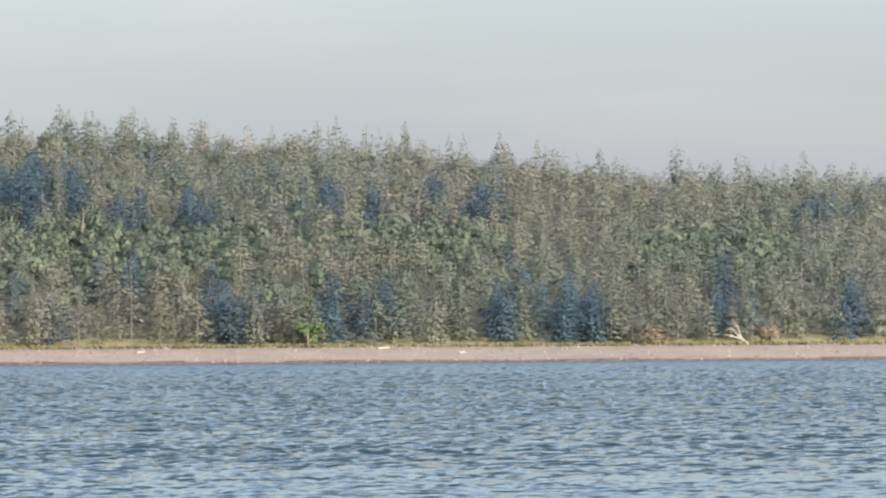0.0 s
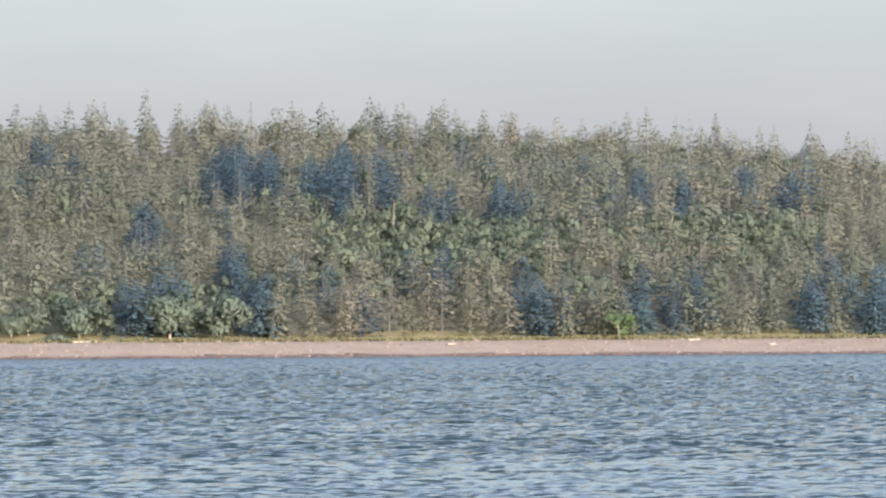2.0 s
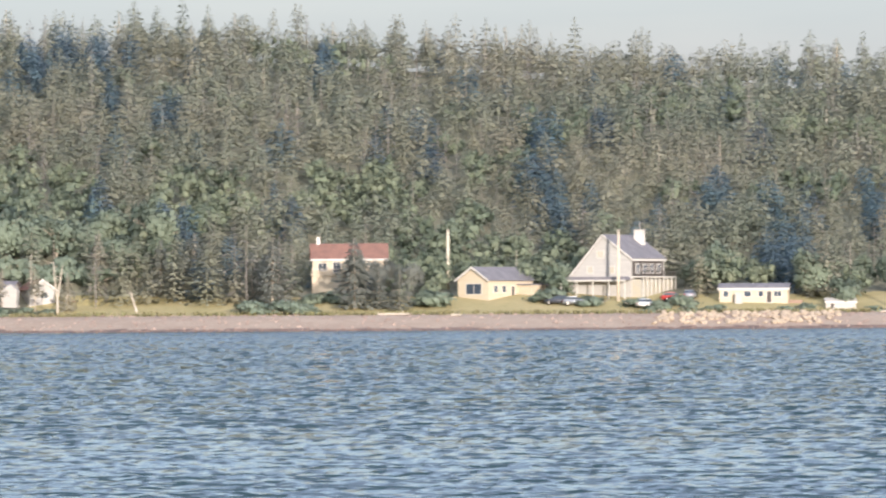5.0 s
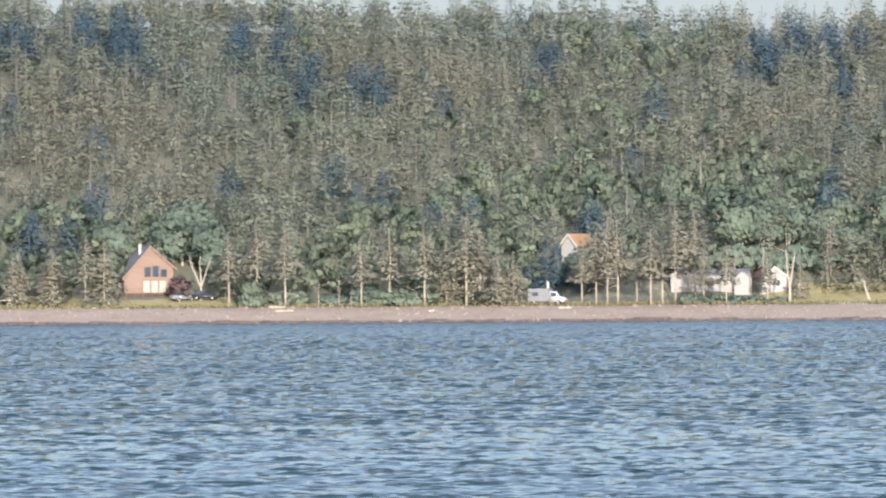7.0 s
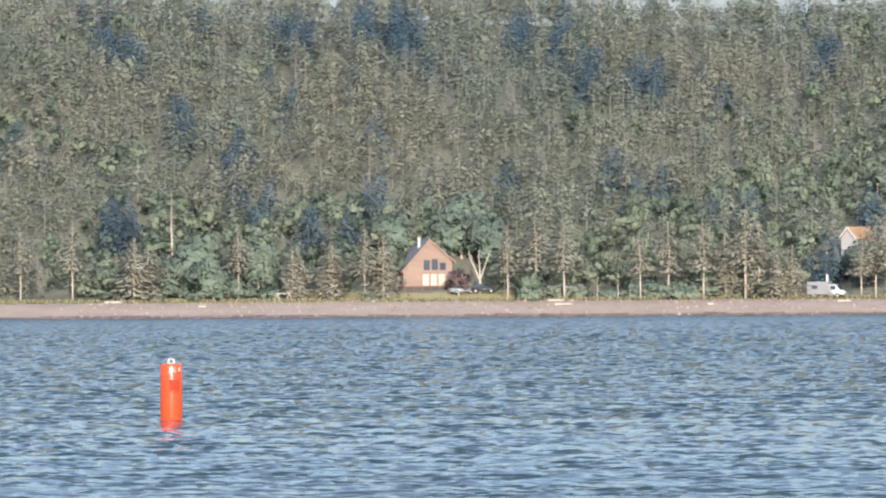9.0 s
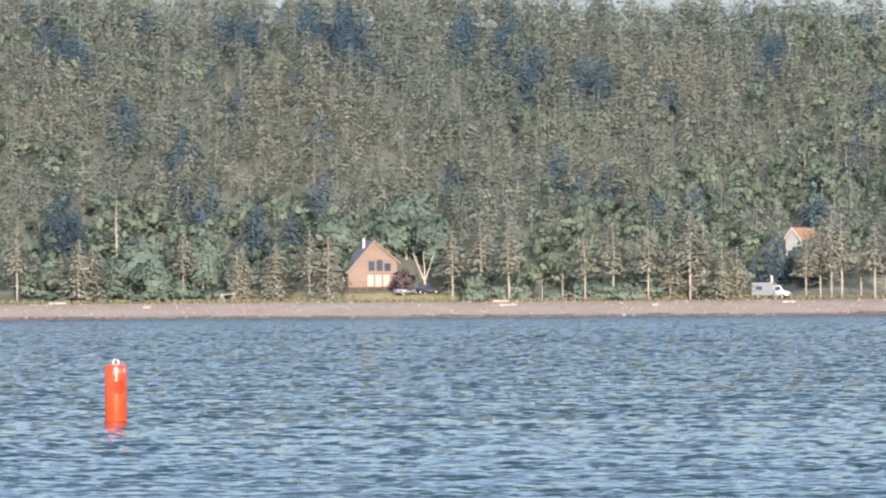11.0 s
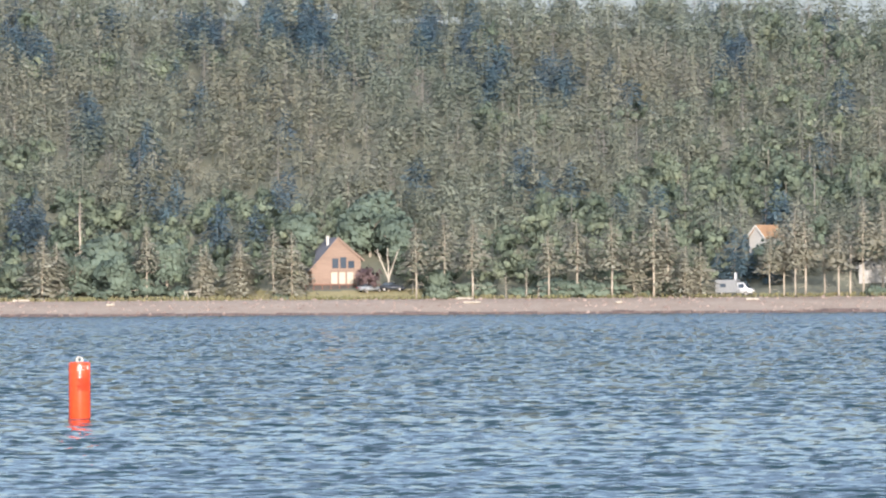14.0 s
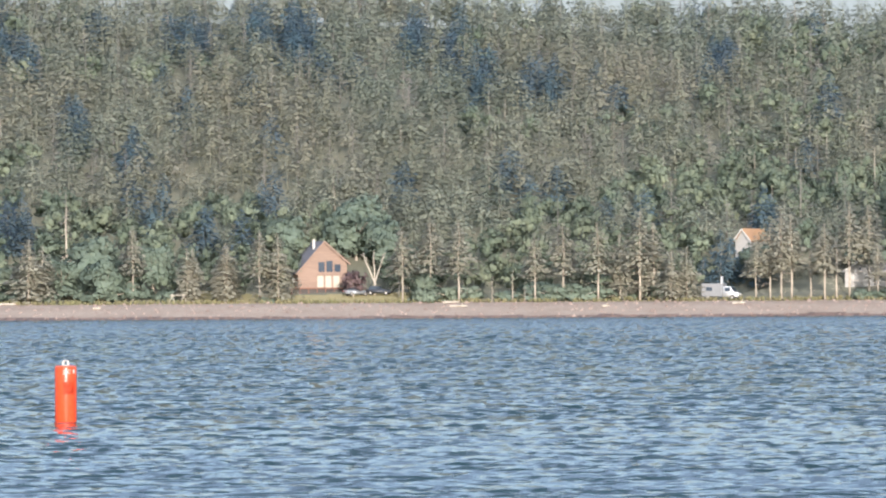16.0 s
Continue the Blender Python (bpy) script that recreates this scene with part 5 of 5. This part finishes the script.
wheels(van, (-2.1, 2.1), 1.08, 0.4)

# ---- garden things ----
tower = thing("garden_lighthouse", pose(24.67, 1022, land(24.67, 1022)), "white tiered wooden garden lighthouse with dark bands", "garden ornament")
part("base", turned([(-0.2, 1.25), (0.7, 1.2), (0.75, 1.1)], 8), M_WHITE, tower)
part("band", turned([(0.752, 0.9), (1.2, 0.85)], 8), M_DARKWOOD, tower)
part("tier", turned([(1.202, 0.95), (2.0, 0.85), (2.05, 0.8)], 8), M_WHITE, tower)
part("lantern", turned([(2.052, 0.6), (2.5, 0.6)], 8), M_DARKWOOD, tower)
part("cap", turned([(2.502, 0.75), (2.9, 0.6), (3.3, 0.15)], 8), M_WHITE, tower)

gz = thing("gazebo", pose(52.63, 1027, land(52.63, 1027), 0, 0, 10), "garden gazebo with an orange canvas canopy", "gazebo")
bm = bmesh.new()
for z0, z1, r0, r1 in ((2.2, 2.45, 2.55, 2.5), (2.45, 3.4, 2.5, 0.2)):
    a, b = ring(bm, z0, r0, 8), ring(bm, z1, r1, 8)
    for k in range(8):
        bm.faces.new((a[k], a[(k + 1) % 8], b[(k + 1) % 8], b[k]))
part("canopy", bm, M_CANVAS, gz, "orange canvas canopy")
for sx in (-1.5, 1.5):
    for sy in (-1.5, 1.5):
        part("post", boxed(sx - 0.07, sx + 0.07, sy - 0.07, sy + 0.07, -0.3, 2.3), M_DARKWOOD, gz)
part("table", boxed(-0.9, 0.9, -0.6, 0.6, 0.7, 0.78, 0.02), M_DARKWOOD, gz)
part("floor", boxed(-1.8, 1.8, -1.8, 1.8, -0.5, 0.1, 0.02), M_DECK, gz)
terrace = tagged(obj("terrace_wall", [], [], M_WHITE), "low white terrace wall beside the gazebo", "wall")
bm = boxed(-3.6, 3.6, -0.25, 0.25, -0.5, 0.55, 0.04)
bm.to_mesh(terrace.data)
bm.free()
terrace.matrix_basis = pose(49.33, 1021, land(49.33, 1021), 0, 0, 2)

cairn = thing("stone_cairn", pose(31.5, 1011, land(31.5, 1011)), "pale stones piled into a cairn on the beach", "cairn")
crng = random.Random(12)
z = -0.1
for k, r in enumerate((0.62, 0.55, 0.5, 0.42, 0.33)):
    bm = bmesh.new()
    bmesh.ops.create_icosphere(bm, subdivisions=2, radius=r)
    for v in bm.verts:
        v.co = Vector((v.co.x * crng.uniform(0.94, 1.06), v.co.y * crng.uniform(0.94, 1.06), v.co.z * 0.42))
    bmesh.ops.translate(bm, vec=(crng.uniform(-0.06, 0.06), crng.uniform(-0.06, 0.06), z + r * 0.42), verts=bm.verts)
    part("stone", bm, M_BOULDER, cairn)
    z += r * 0.8

# ---- rock armour on the beach ----
srng = random.Random(8)
rocks = []
for k in range(6):
    bm = bmesh.new()
    bmesh.ops.create_icosphere(bm, subdivisions=1, radius=0.6)
    for v in bm.verts:
        v.co *= srng.uniform(0.72, 1.15)
        v.co.z *= 0.75
    me = bpy.data.meshes.new("boulder")
    bm.to_mesh(me)
    bm.free()
    me.materials.append(M_BOULDER)
    rocks.append(me)
armour = thing("rock_armour", pose(0, 0, 0), "bank of pale tan boulders against the sea", "rock armour")
x0, x1 = -30.61, -0.37
for k in range(210):
    x = srng.uniform(x0, x1)
    edge = min(1, (x - x0) / 4, (x1 - x) / 3)
    y = 1003.5 + bank(x) + srng.uniform(0, 7.5)
    if srng.random() > 0.25 + edge:
        continue
    ob = new("boulder", srng.choice(rocks))
    ob.parent = armour
    s = srng.uniform(0.6, 1.25)
    ob.matrix_basis = Matrix.Translation((x, y, land(x, y) + 0.1 * s)) @ pose(0, 0, 0, srng.uniform(-20, 20), srng.uniform(-20, 20), srng.uniform(0, 360)) @ Matrix.Diagonal((s * 1.2, s, s, 1))

# loose stones along the whole beach
v, fcs = [], []
for k in range(2600):
    x = srng.uniform(-300, 310)
    y = 1000.3 + bank(x) + 13 * srng.random() ** 0.9
    s = srng.uniform(0.12, 0.34) * (1.6 if srng.random() < 0.06 else 1)
    z, b, a = land(x, y), len(v), srng.uniform(0, 6.28)
    for i in range(5):
        v.append((x + s * 1.3 * math.cos(a + i * 1.257), y + s * math.sin(a + i * 1.257), z - 0.05))
    v.append((x + 0.2 * s, y, z + s * 0.8))
    fcs += [(b + i, b + (i + 1) % 5, b + 5) for i in range(5)]
M_PEBBLE = mat("beach_stones", (0.32, 0.235, 0.185), 0.9, 0, (0.25, 0.18, 0.145), 0.6, fine=(0.40, 0.33, 0.27), island=0.3)
tagged(obj("beach_stones", v, fcs, M_PEBBLE), "scattered pinkish-brown stones along the beach", "stones", kind="stuff")
# dark weed-covered stones at the water's edge
v, fcs = [], []
for k in range(1500):
    x = srng.uniform(-300, 310)
    y = 999.2 + bank(x) + srng.uniform(-0.5, 1.6)
    s = srng.uniform(0.2, 0.6)
    z, b, a = max(0, land(x, y)), len(v), srng.uniform(0, 6.28)
    for i in range(5):
        v.append((x + s * 1.8 * math.cos(a + i * 1.257), y + s * math.sin(a + i * 1.257), z - 0.1))
    v.append((x, y, z + s * 0.55))
    fcs += [(b + i, b + (i + 1) % 5, b + 5) for i in range(5)]
tagged(obj("weedy_stones", v, fcs, M_WRACK), "dark weedy stones along the waterline", "stones", kind="stuff")

# ---- driftwood ----
def log(x, y, length, turn, r=0.2):
    ob = new("driftwood_log", bpy.data.meshes.new("driftwood_log"))
    bm = tube(bmesh.new(), [(-length / 2, 0, 0), (-length / 6, 0.1, 0.03), (length / 6, -0.05, 0.02), (length / 2, 0.1, 0.06)], [r, r * 0.95, r * 0.85, r * 0.6], 8)
    tube(bm, [(length / 5, 0, 0.1), (length / 3.4, -0.2, 0.6)], [r * 0.4, 0.03], 5)
    bm.to_mesh(ob.data)
    bm.free()
    ob.data.materials.append(M_PALE)
    ob.matrix_basis = pose(x, y, land(x, y) + r * 0.8, 0, 0, turn)
    tagged(ob, "bleached driftwood log lying on the shingle", "driftwood", "driftwood on the beach")


for x, y, n, a in ((-291.58, 1010, 3.6, 3), (-213.44, 1009, 3.0, -8), (-275.14, 1006, 1.4, 20), (-188.31, 1008, 1.2, 30),
                   (-73.19, 1009, 5.2, 2), (-63.0, 1009, 1.8, -10), (7.4, 1012, 2.2, 5), (122.74, 1009, 4.0, 3),
                   (83.12, 1009, 3.0, -5), (238.39, 1008, 1.2, 15), (225.45, 1010, 2.0, -4), (-215.42, 1012, 2.6, 8), (-165.89, 1008, 2.2, -6), (183.74, 1008, 1.6, 12)):
    log(x, y, n, a)
rack = thing("drying_rack", pose(-262.68, 1013, land(-262.68, 1013)), "grey driftwood frame standing at the top of the beach", "wooden frame")
for x in (-1.1, 0.9):
    for a in (-18, 18):
        part("leg", tube(bmesh.new(), [(x + a * 0.035, 0, -0.1), (x - a * 0.004, 0, 1.6)], [0.09, 0.06], 6), M_PALE, rack)
part("bar", tube(bmesh.new(), [(-1.5, 0, 1.35), (1.4, 0, 1.5)], [0.08, 0.07], 6), M_PALE, rack)
